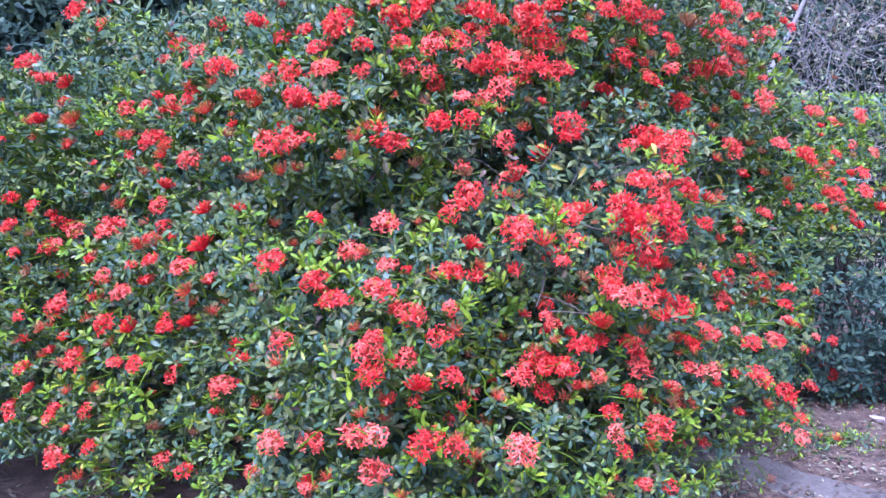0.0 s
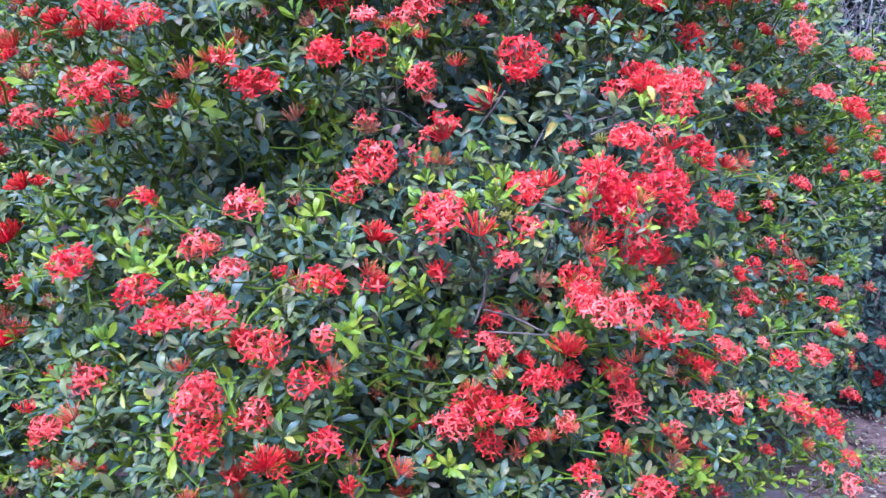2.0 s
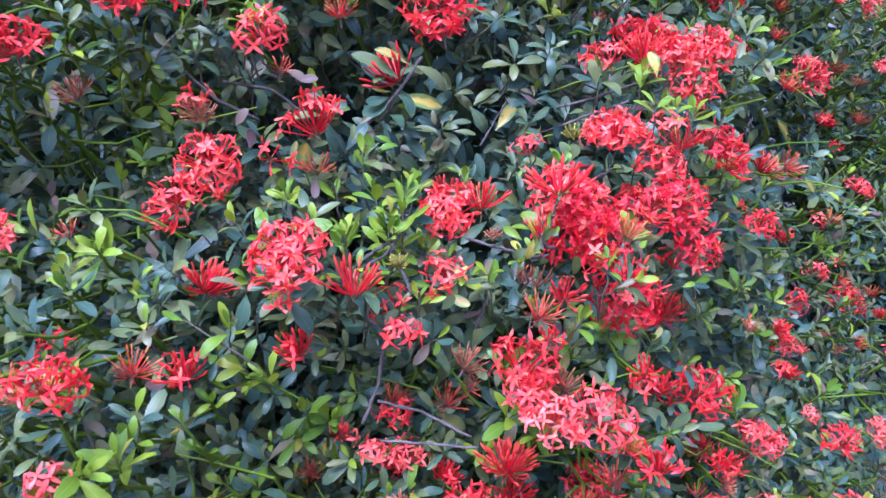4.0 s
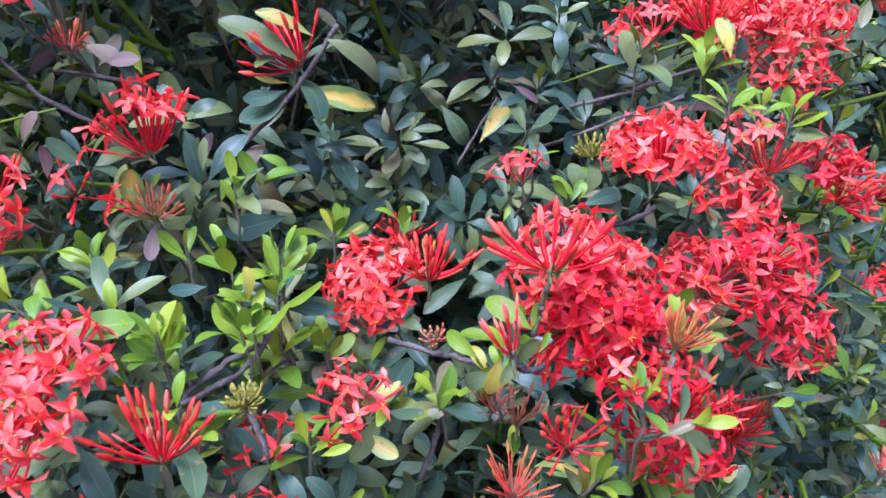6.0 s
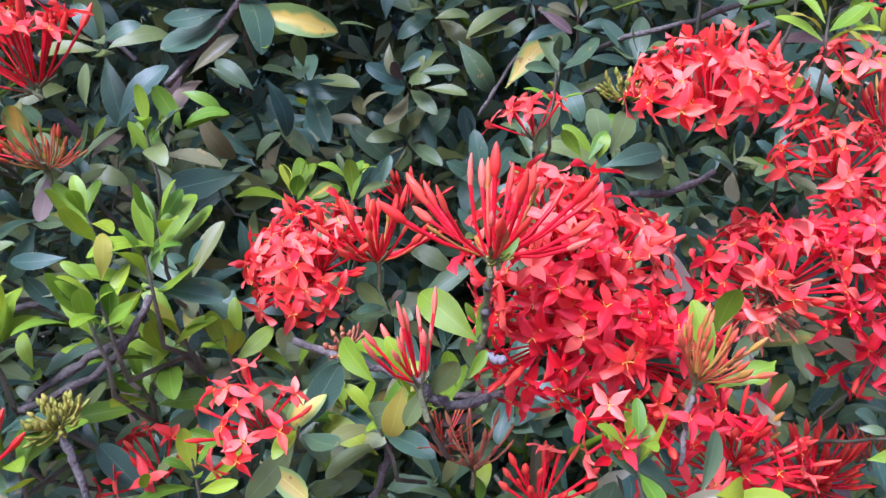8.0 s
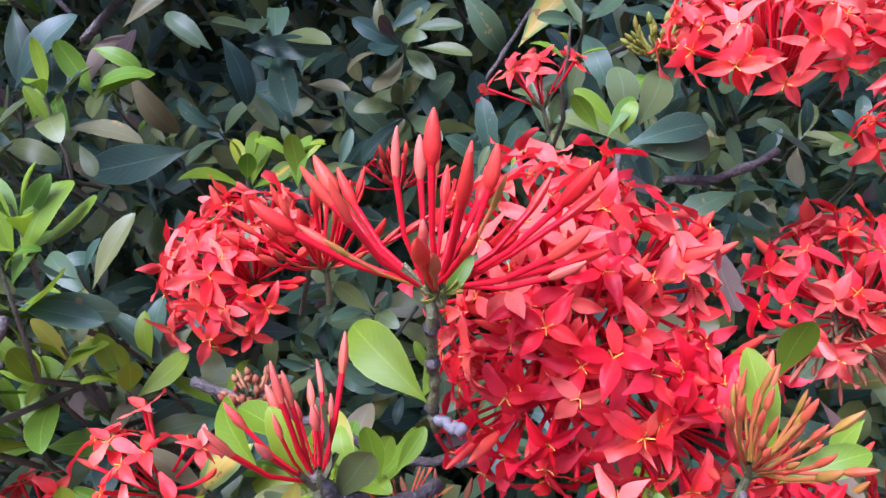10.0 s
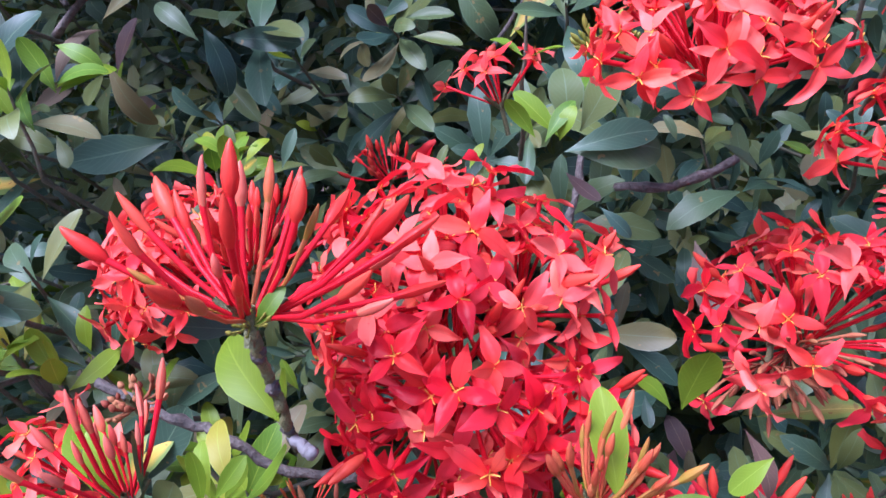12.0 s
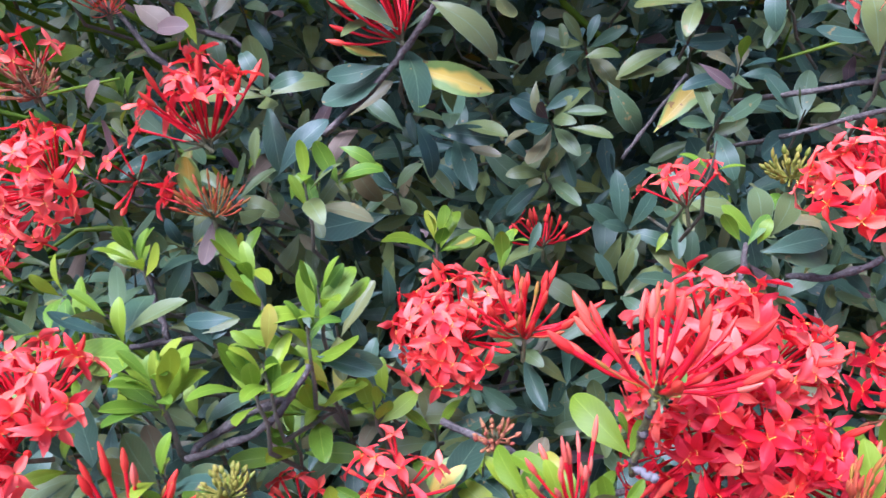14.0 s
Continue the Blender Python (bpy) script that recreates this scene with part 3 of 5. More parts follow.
add_heads("open", (
    (1.15, 3.12, 1.37, 0.049), (1.43, 3.33, 1.38, 0.043), (1.58, 3.41, 1.33, 0.062), (1.85, 3.91, 1.54, 0.034),
    (1.75, 3.32, 1.50, 0.038), (1.36, 3.29, 1.09, 0.038), (0.85, 2.51, 1.13, 0.029), (1.71, 3.40, 1.16, 0.062),
    (1.73, 3.19, 1.19, 0.035), (1.75, 3.25, 1.26, 0.033), (1.84, 3.79, 1.24, 0.033), (1.65, 3.40, 1.10, 0.035),
    (0.36, 2.25, 1.44, 0.045), (0.17, 2.16, 1.40, 0.031), (0.67, 2.56, 1.41, 0.070), (0.93, 2.99, 1.42, 0.032),
    (-0.81, 2.38, 1.01, 0.039), (-1.04, 2.35, 0.99, 0.024), (-1.44, 2.90, 0.90, 0.026), (-0.96, 2.36, 1.02, 0.017),
))
add_heads("open", (
    (-1.00, 2.37, 0.93, 0.035), (-1.30, 2.56, 0.84, 0.042), (-1.08, 2.42, 0.82, 0.036), (-1.39, 2.49, 0.83, 0.022),
    (-0.87, 2.38, 0.85, 0.014), (-0.47, 2.09, 1.07, 0.043), (-0.35, 2.08, 1.02, 0.038), (-0.29, 2.04, 0.97, 0.045),
    (-0.14, 1.97, 1.08, 0.029), (-0.16, 1.89, 1.03, 0.045), (-0.08, 1.92, 0.96, 0.040), (-0.44, 2.06, 0.86, 0.031),
    (-0.70, 2.34, 0.64, 0.039), (-1.19, 2.43, 0.69, 0.036), (-1.34, 2.40, 0.68, 0.029), (-0.96, 2.34, 0.71, 0.031),
    (-0.19, 1.91, 0.87, 0.043), (-0.18, 1.88, 0.82, 0.035), (-0.09, 1.90, 0.86, 0.028), (-1.12, 2.34, 0.56, 0.025),
))
add_heads("open", (
    (-1.36, 2.35, 0.56, 0.032), (-0.47, 2.03, 0.58, 0.038), (-0.38, 2.10, 0.56, 0.032), (-0.23, 1.93, 0.64, 0.041),
    (-0.05, 1.89, 0.63, 0.040), (0.02, 1.89, 0.81, 0.031), (-1.23, 2.35, 0.39, 0.036), (-0.88, 2.32, 0.41, 0.028),
    (-0.18, 1.93, 0.54, 0.041), (-0.57, 2.19, 0.43, 0.020), (-0.01, 1.91, 0.91, 0.031), (0.02, 1.92, 0.98, 0.021),
    (0.02, 1.94, 1.07, 0.036), (0.33, 2.12, 1.07, 0.023), (0.47, 2.17, 1.01, 0.045), (0.55, 2.12, 0.97, 0.044),
    (0.50, 2.11, 0.97, 0.034), (0.76, 2.47, 0.86, 0.055), (0.29, 2.15, 0.91, 0.019), (0.27, 2.18, 0.76, 0.057),
))
add_heads("open", (
    (0.34, 2.17, 0.75, 0.049), (0.22, 2.17, 0.72, 0.041), (0.30, 2.23, 0.66, 0.034), (0.40, 2.20, 0.81, 0.036),
    (0.58, 2.31, 0.77, 0.048), (0.60, 2.31, 0.71, 0.043), (0.89, 2.52, 0.76, 0.038), (0.83, 2.47, 0.65, 0.033),
    (0.72, 2.37, 0.63, 0.025), (1.05, 2.87, 0.81, 0.034), (1.22, 3.18, 0.90, 0.028), (1.35, 3.27, 0.80, 0.048),
    (1.11, 2.99, 0.87, 0.031), (1.34, 2.98, 0.76, 0.031), (1.10, 2.70, 0.68, 0.036), (1.18, 2.71, 0.69, 0.036),
    (1.08, 2.56, 0.60, 0.042), (1.28, 2.80, 0.46, 0.046), (1.84, 3.77, 0.17, 0.040), (1.30, 2.71, 0.40, 0.025),
))
add_heads("open", (
    (1.80, 3.50, 0.48, 0.026), (2.05, 3.96, 0.18, 0.036), (1.56, 3.35, 0.59, 0.020), (1.29, 2.67, 0.34, 0.032),
    (0.64, 2.20, 0.56, 0.042), (0.50, 2.16, 0.56, 0.029), (0.53, 2.17, 0.50, 0.025), (0.20, 1.89, 0.62, 0.043),
    (0.71, 2.30, 0.33, 0.026),
))
add_heads("bud", (
    (-1.56, 3.29, 1.63, 0.042), (-0.89, 2.79, 1.66, 0.024), (-1.49, 2.91, 1.47, 0.038), (-1.29, 3.16, 1.41, 0.027),
    (-0.97, 2.73, 1.24, 0.036), (-0.75, 2.45, 1.18, 0.036), (-1.47, 2.65, 1.20, 0.031), (-0.73, 2.33, 1.08, 0.043),
    (0.711, 2.820, 1.667, 0.028), (0.94, 2.77, 1.19, 0.036), (0.08, 2.20, 1.10, 0.035), (-0.93, 2.40, 0.96, 0.032),
    (-0.99, 2.40, 0.81, 0.036), (-0.81, 2.42, 0.82, 0.036), (-0.06, 1.82, 0.81, 0.034), (-0.71, 2.33, 0.56, 0.021),
    (0.09, 2.08, 1.03, 0.031), (0.20, 2.14, 1.04, 0.031), (0.68, 2.42, 1.01, 0.039), (0.66, 2.32, 0.93, 0.031),
))
add_heads("bud", (
    (0.45, 2.18, 0.88, 0.040), (0.46, 2.23, 0.81, 0.033), (0.82, 2.49, 0.73, 0.033), (0.17, 2.18, 0.64, 0.026),
    (0.60, 2.22, 0.37, 0.026), (0.93, 2.67, 0.32, 0.028),
))
add_heads("young", (
    (-0.73, 2.43, 1.49, 0.035), (-1.38, 2.93, 1.47, 0.046), (-0.97, 2.71, 1.35, 0.035), (-0.57, 2.41, 1.51, 0.034),
    (-1.15, 2.77, 1.17, 0.032), (-0.52, 2.40, 1.14, 0.025), (0.10, 2.24, 1.50, 0.024), (1.54, 3.48, 1.19, 0.035),
    (-0.77, 2.29, 0.95, 0.034), (-1.30, 2.46, 0.80, 0.029), (-0.69, 2.28, 0.89, 0.030), (-0.44, 1.98, 0.82, 0.030),
    (-1.17, 2.37, 0.33, 0.033), (-0.32, 2.03, 0.48, 0.028), (0.45, 2.17, 0.72, 0.026), (0.57, 2.19, 0.66, 0.026),
    (0.12, 2.17, 0.58, 0.033),
))
add_heads("spent", (
    (0.90, 2.93, 1.82, 0.062), (0.63, 2.77, 1.56, 0.036), (0.40, 2.18, 1.01, 0.029),
))
hero_head("bud", (0.503, 2.163, 1.221), (0.04, 0.14, 1.00), 0.0445, 36, 82)
hero_head("open", (0.518, 2.244, 1.199), (-0.05, -0.75, 0.65), 0.046, 50, 80, 0.2)
hero_head("open", (0.537, 2.262, 1.190), (0.10, -0.50, 0.90), 0.041, 45, 78, 0.3)
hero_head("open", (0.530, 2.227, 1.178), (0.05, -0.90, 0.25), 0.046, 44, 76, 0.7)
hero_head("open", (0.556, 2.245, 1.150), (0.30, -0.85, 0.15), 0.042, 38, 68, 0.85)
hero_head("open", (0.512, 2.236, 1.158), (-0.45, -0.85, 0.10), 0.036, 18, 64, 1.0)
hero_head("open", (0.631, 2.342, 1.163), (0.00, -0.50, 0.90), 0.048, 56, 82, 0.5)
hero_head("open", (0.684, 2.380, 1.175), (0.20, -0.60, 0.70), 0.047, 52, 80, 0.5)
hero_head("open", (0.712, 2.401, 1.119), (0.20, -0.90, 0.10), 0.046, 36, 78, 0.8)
hero_head("open", (0.668, 2.393, 1.225), (0.10, -0.40, 0.90), 0.040, 31, 80)
hero_head("open", (0.589, 2.323, 1.268), (0.00, -0.30, 1.00), 0.046, 65, 76)
hero_head("open", (0.376, 2.271, 1.176), (-0.20, -0.60, 0.75), 0.041, 62, 80)
hero_head("bud", (0.415, 2.269, 1.188), (0.05, -0.20, 1.00), 0.040, 32, 60)
hero_head("open", (0.372, 2.203, 1.110), (-0.15, -0.60, 0.75), 0.036, 17, 72)
hero_head("blush", (0.480, 2.137, 1.177), (-0.24, 0.02, 1.00), 0.034, 15, 36)
hero_head("green", (0.506, 2.159, 1.220), (0.00, -0.30, 1.00), 0.006, 24, 85)
hero_head("spent", (0.620, 2.316, 1.160), (0.05, -0.45, -0.60), 0.026, 34, 85)
hero_head("spent", (0.628, 2.318, 1.166), (0.30, -0.60, -0.20), 0.024, 20, 70)
hero_head("young", (0.585, 2.198, 1.164), (0.28, -0.12, 1.00), 0.030, 34, 40)
hero_head("bud", (0.618, 2.303, 1.072), (0.55, -0.40, 0.70), 0.046, 40, 68)
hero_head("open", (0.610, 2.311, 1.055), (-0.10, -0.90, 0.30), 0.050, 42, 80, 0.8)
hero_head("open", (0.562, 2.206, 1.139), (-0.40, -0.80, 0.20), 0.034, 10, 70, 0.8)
hero_head("open", (0.212, 2.256, 1.284), (0.10, -0.14, 1.00), 0.055, 21, 42)
hero_head("open", (0.206, 2.254, 1.280), (-0.80, -0.20, 0.55), 0.052, 5, 26)
hero_head("young", (0.207, 2.260, 1.233), (0.05, -0.20, 1.00), 0.030, 32, 66)
hero_head("open", (0.203, 2.256, 1.238), (-0.90, -0.25, 0.45), 0.034, 3, 24)
hero_head("bud", (0.276, 2.109, 1.115), (0.10, -0.20, 1.00), 0.046, 26, 55)
hero_head("open", (0.206, 2.118, 1.157), (-0.10, -0.60, 0.80), 0.044, 41, 80)
hero_head("open", (0.207, 2.102, 1.141), (-0.30, -0.80, 0.30), 0.042, 34, 80)
hero_head("open", (0.481, 2.390, 1.246), (-0.20, -0.20, 1.00), 0.036, 8, 60)
hero_head("green", (0.325, 2.121, 1.146), (0.00, -0.30, 1.00), 0.014, 64, 80)
hero_head("green", (0.540, 2.372, 1.272), (0.00, -0.30, 1.00), 0.018, 60, 75)
hero_head("spent", (0.429, 2.188, 1.166), (0.00, -0.30, 1.00), 0.012, 26, 75)
hero_head("spent", (0.483, 2.217, 1.098), (0.10, -0.20, 1.00), 0.030, 18, 42)
hero_head("bud", (0.517, 2.215, 1.084), (0.20, -0.40, 0.80), 0.030, 26, 70)
hero_head("bud", (0.356, 2.497, 1.174), (0.00, -0.20, 1.00), 0.036, 18, 65)
hero_head("bud", (0.707, 2.456, 1.250), (0.00, -0.40, 1.00), 0.040, 26, 70)
hero_head("open", (0.670, 2.391, 1.283), (0.00, -0.40, 1.00), 0.030, 9, 70)
hero_head("bud", (0.302, 2.332, 1.345), (-0.55, -0.10, 0.75), 0.047, 24, 50)
hero_head("open", (0.309, 2.202, 1.072), (-0.20, -0.50, 0.80), 0.035, 12, 75)
hero_head("open", (0.076, 2.252, 1.239), (-0.10, -0.80, 0.50), 0.046, 48, 80)
hero_head("open", (0.028, 2.250, 1.192), (-0.30, -0.80, 0.30), 0.040, 31, 80)
hero_head("spent", (0.059, 2.255, 1.307), (0.00, -0.40, 1.00), 0.028, 36, 85)
hero_head("bud", (0.150, 2.254, 1.250), (0.30, -0.40, 0.20), 0.030, 8, 60)
hero_head("bud", (0.655, 2.490, 1.376), (0.00, -0.25, 1.00), 0.044, 44, 62)
hero_head("open", (0.600, 2.480, 1.372), (-0.40, -0.30, 0.90), 0.038, 22, 70)
hero_head("open", (0.705, 2.490, 1.376), (0.10, -0.50, 0.85), 0.044, 46, 78)
hero_head("open", (0.765, 2.560, 1.385), (0.20, -0.50, 0.80), 0.046, 46, 78)
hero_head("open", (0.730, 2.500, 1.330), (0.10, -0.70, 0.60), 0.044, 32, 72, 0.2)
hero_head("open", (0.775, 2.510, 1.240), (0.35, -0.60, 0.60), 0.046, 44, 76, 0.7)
hero_head("bud", (0.790, 2.500, 1.215), (0.50, -0.40, 0.60), 0.040, 30, 64)
hero_head("spent", (0.070, 2.252, 1.300), (-0.10, -0.40, 0.90), 0.022, 26, 85)
hero_head("open", (0.060, 2.262, 1.318), (-0.20, -0.40, 0.90), 0.030, 8, 80)

# small bud clusters that dot the foliage between the named heads
brng = random.Random(77)
NAMED = [(h[0], h[1]) for h in HEADS]
for k in range(600):
    p, r = NAMED[brng.randrange(len(NAMED))]
    if 0.0 < p.x < 0.8 and 1.0 < p.z < 1.5 and p.y < 2.7:
        continue
    a, d = brng.uniform(0, 6.28), r + brng.uniform(0.03, 0.16)
    add_heads(brng.choice(("young", "young", "young", "young", "bud", "bud", "open", "open", "spent")), ((p.x + d * math.cos(a), p.y + 0.012 + 0.25 * d * math.sin(a), p.z + d * math.sin(a), brng.uniform(0.016, 0.032)),))

high = [h for h in NAMED if 0.12 < h[0].x / h[0].y < 0.42 and (h[0].z - 1.4) / h[0].y > 0.05]
for k in range(26):
    p, r = high[brng.randrange(len(high))]
    a, d = brng.uniform(0, 6.28), r + brng.uniform(0.02, 0.10)
    add_heads("open", ((p.x + d * math.cos(a), p.y + 0.25 * d * math.sin(a), p.z + d * math.sin(a), brng.uniform(0.026, 0.042)),))

# ---- leafy shoots ----
# the hollows and leafy stretches that no flower marks
LEAFY = (
    (0.34, 2.51, 1.28), (0.36, 2.55, 1.27), (0.29, 2.62, 1.24), (0.44, 2.60, 1.34), (0.35, 2.53, 1.18), (0.57, 2.53, 1.16), (0.29, 2.41, 1.27), (0.45, 2.54, 1.30),
    (-0.14, 2.50, 1.20), (-0.22, 2.55, 1.17), (-0.40, 2.50, 1.20), (-0.05, 2.45, 1.27), (0.10, 2.50, 1.25), (0.20, 1.90, 0.63), (0.08, 2.23, 1.10), (0.29, 2.18, 0.91), (0.20, 2.13, 1.13), (0.94, 2.90, 1.19),
)
CONTROL = np.array([tuple(h[0]) for h in HEADS] + list(LEAFY))
CU, CV, CY = CONTROL[:, 0] / CONTROL[:, 1], (CONTROL[:, 2] - 1.4) / CONTROL[:, 1], CONTROL[:, 1]


def front(u, v):
    """How far the foliage stands back in the direction (u, v) from the place where the walk begins."""
    w = 1.0 / ((CU - u) ** 2 + (CV - v) ** 2 + 0.016 ** 2) ** 2
    return float((w * CY).sum() / w.sum())


def inside(u, v):
    top = np.interp(u, (-0.9, -0.556, -0.492, -0.476, -0.459, -0.375, -0.341, -0.284, -0.254, -0.198, -0.06, 0.25, 0.36, 0.41, 0.43), (0.05, 0.093, 0.1, 0.131, 0.165, 0.158, 0.145, 0.165, 0.2, 0.24, 0.28, 0.28, 0.22, 0.17, 0.10))
    side = np.interp(v, (-0.48, -0.43, -0.412, -0.36, -0.31, -0.26, -0.2, -0.11, -0.04, 0.034, 0.103, 0.172), (0.365, 0.385, 0.475, 0.495, 0.51, 0.525, 0.515, 0.485, 0.475, 0.445, 0.425, 0.405))
    return v < top and u < side and not (u < -0.53 and v < -0.42)


HOLES = (
    (0.064, -0.028, 0.024), (0.155, -0.071, 0.022), (0.13, -0.045, 0.014), (-0.061, -0.079, 0.022), (-0.088, -0.045, 0.012), (0.336, -0.05, 0.026), (0.363, -0.105, 0.016), (0.0, -0.242, 0.012),
    (0.145, -0.301, 0.014), (-0.105, -0.088, 0.020), (-0.148, -0.067, 0.014), (-0.292, -0.207, 0.020), (-0.371, -0.322, 0.026), (0.05, -0.338, 0.016), (-0.271, -0.457, 0.02), (-0.327, -0.002, 0.012), (0.064, -0.222, 0.012), (0.097, -0.262, 0.012), (0.028, -0.266, 0.012), (0.124, -0.226, 0.012),
)

HERO = []
# open air inside the shrub, between the nearest flowers
AIR = ((0.592, 2.480, 1.150, 0.085), (0.590, 2.400, 1.190, 0.060), (0.640, 2.440, 1.235, 0.045), (0.570, 2.409, 1.140, 0.064), (0.590, 2.340, 1.155, 0.054), (0.555, 2.477, 1.120, 0.075), (0.560, 2.560, 1.085, 0.080), (0.588, 2.400, 1.110, 0.070), (0.580, 2.500, 1.050, 0.080), (0.572, 2.600, 0.990, 0.080), (0.417, 2.291, 1.039, 0.045), (0.717, 2.404, 1.010, 0.050))


def airy(p):
    return any((p - Vector(c[:3])).length < c[3] for c in AIR)


def hero_sprig(kind, base, axis, length, n):
    HERO.append(Vector(base))
    near_sprig(SHRUBS[owner(base)], kind, Vector(base), Vector(axis).normalized(), length, n, random.Random(int(base[0] * 9000) + n))


def hero_leaf(mat, base, tip, wide=1.0):
    a, b = Vector(base), Vector(tip)
    rng = random.Random(int(base[0] * 8000 + base[2] * 3000))
    HERO.append(a.lerp(b, 0.5))
    part("leaf", LEAF_MESH[mat][rng.randrange(4)], SHRUBS[owner(base)], leaf_pose(a, b - a, bent((0.15, -0.75, 0.6), rng, 0.25), (b - a).length) @ Matrix.Diagonal((wide, 1, 1, 1)))


def hero_twig(radius, *points, bark=M_STEM):
    """A bare knotty twig through the given points."""
    rng = random.Random(int(points[0][0] * 5000))
    pts = [Vector(points[0])]
    for a, b in zip(points, points[1:]):
        for k in range(1, 6):
            pts.append(Vector(a).lerp(Vector(b), k / 5) + Vector((rng.gauss(0, 0.28 * radius), rng.gauss(0, 0.28 * radius), rng.gauss(0, 0.28 * radius))))
    radii = [radius * (1.25 if i % 4 == 3 else 1.0) * rng.uniform(0.85, 1.1) for i in range(len(pts))]
    pts = [pts[0] + (pts[0] - pts[1]).normalized() * radius * 0.4] + pts + [pts[-1] + (pts[-1] - pts[-2]).normalized() * radius * 0.4]
    radii = [0.0001] + radii + [0.0001]
    part("twig", mesh_of("twig", tube_shape(pts, radii, 7), (bark,)), SHRUBS[owner(points[0])], Matrix())


def twig_points(p, axis, length, rng):
    back = (-0.5 * axis + Vector((0, 0.9, -0.2)) + Vector((rng.gauss(0, 0.3), rng.gauss(0, 0.2), rng.gauss(0, 0.3)))).normalized()
    length *= 0.55
    return [p - axis * length + back * length * 1.6, p - axis * length, p - axis * length * 0.45 + Vector((rng.gauss(0, 0.002), 0, rng.gauss(0, 0.002))), p, p + axis * 0.02]


def near_sprig(parent, kind, p, axis, length, n, rng):
    m = aim(p, axis)
    pts = [m.inverted() @ q for q in twig_points(p, axis, 0.06, rng)]
    stem = part("shoot", mesh_of("shoot", tube_shape(pts, (0.0015, 0.0014, 0.0012, 0.001, 0.0006), 6), (M_TWIG,)), parent, m)
    for lm, mat, form in sprig_layout(kind, n, length, rng):
        sub_part("leaf", LEAF_MESH[mat][form], stem, lm)


hero_sprig("young", (0.322, 2.195, 1.183), (0.05, -0.20, 1.00), 0.040, 6)
hero_sprig("young", (0.290, 2.198, 1.206), (-0.20, -0.20, 1.00), 0.034, 6)
hero_sprig("young", (0.259, 2.152, 1.159), (0.00, -0.30, 1.00), 0.036, 6)
hero_sprig("young", (0.308, 2.168, 1.165), (0.00, -0.25, 1.00), 0.036, 8)
hero_sprig("mixed", (0.261, 2.287, 1.238), (0.10, -0.30, 1.00), 0.042, 8)
hero_sprig("young", (0.318, 2.363, 1.196), (0.10, -0.20, 1.00), 0.036, 6)
hero_sprig("mixed", (0.389, 2.298, 1.213), (0.00, -0.20, 1.00), 0.034, 4)
hero_sprig("young", (0.652, 2.387, 1.304), (0.00, -0.30, 1.00), 0.036, 7)
hero_sprig("mixed", (0.583, 2.455, 1.345), (0.00, -0.35, 1.00), 0.046, 8)
hero_sprig("young", (0.645, 2.470, 1.338), (0.10, -0.35, 1.00), 0.044, 7)
hero_sprig("young", (0.720, 2.450, 1.290), (0.10, -0.35, 1.00), 0.036, 7)
hero_sprig("mixed", (0.765, 2.470, 1.280), (0.20, -0.40, 0.90), 0.042, 7)
hero_sprig("young", (0.685, 2.419, 1.295), (0.10, -0.30, 1.00), 0.034, 6)
hero_sprig("mixed", (0.426, 2.242, 1.091), (-0.10, -0.40, 1.00), 0.042, 7)
hero_sprig("young", (0.467, 2.191, 1.136), (-0.20, -0.50, 1.00), 0.030, 5)
hero_sprig("young", (0.562, 2.182, 1.127), (0.05, -0.30, 1.00), 0.032, 6)
hero_sprig("mixed", (0.583, 2.203, 1.103), (0.60, -0.40, 0.40), 0.044, 6)
hero_sprig("dark", (0.349, 2.532, 1.268), (0.12, -0.90, 0.45), 0.046, 8)
hero_sprig("dark", (0.299, 2.435, 1.272), (0.20, -0.60, 0.50), 0.060, 6)
hero_sprig("dark", (0.366, 2.562, 1.330), (0.10, -0.85, 0.50), 0.044, 7)
hero_sprig("dark", (0.449, 2.590, 1.326), (0.10, -0.80, 0.50), 0.044, 6)
hero_sprig("dark", (0.342, 2.546, 1.219), (0.10, -0.60, 0.40), 0.050, 7)
hero_sprig("dark", (0.262, 2.604, 1.204), (-0.20, -0.60, 0.40), 0.050, 7)
hero_sprig("dark", (0.294, 2.352, 1.338), (0.20, -0.35, 0.85), 0.050, 5)
hero_sprig("mixed", (0.167, 2.242, 1.186), (-0.10, -0.20, 1.00), 0.040, 6)
hero_sprig("young", (0.261, 2.151, 1.161), (0.00, -0.30, 1.00), 0.042, 7)
hero_sprig("mixed", (0.216, 2.171, 1.179), (-0.20, -0.30, 1.00), 0.046, 7)
hero_sprig("young", (0.314, 2.171, 1.171), (0.00, -0.30, 1.00), 0.034, 6)
hero_sprig("young", (0.325, 2.203, 1.204), (0.05, -0.30, 1.00), 0.036, 6)
hero_sprig("young", (0.232, 2.261, 1.198), (-0.10, -0.30, 1.00), 0.032, 6)
hero_sprig("young", (0.177, 2.227, 1.200), (-0.20, -0.30, 1.00), 0.034, 6)
hero_sprig("mixed", (0.120, 2.224, 1.160), (-0.40, -0.30, 0.80), 0.044, 6)
hero_sprig("mixed", (0.703, 2.380, 1.060), (0.50, -0.60, 0.40), 0.044, 7)
hero_sprig("mixed", (0.668, 2.418, 1.266), (0.00, -0.60, 0.60), 0.034, 4)
hero_sprig("mixed", (0.386, 2.218, 1.100), (0.30, -0.50, 0.50), 0.044, 5)
hero_sprig("mixed", (0.389, 2.262, 1.079), (-0.30, -0.60, 0.50), 0.042, 6)
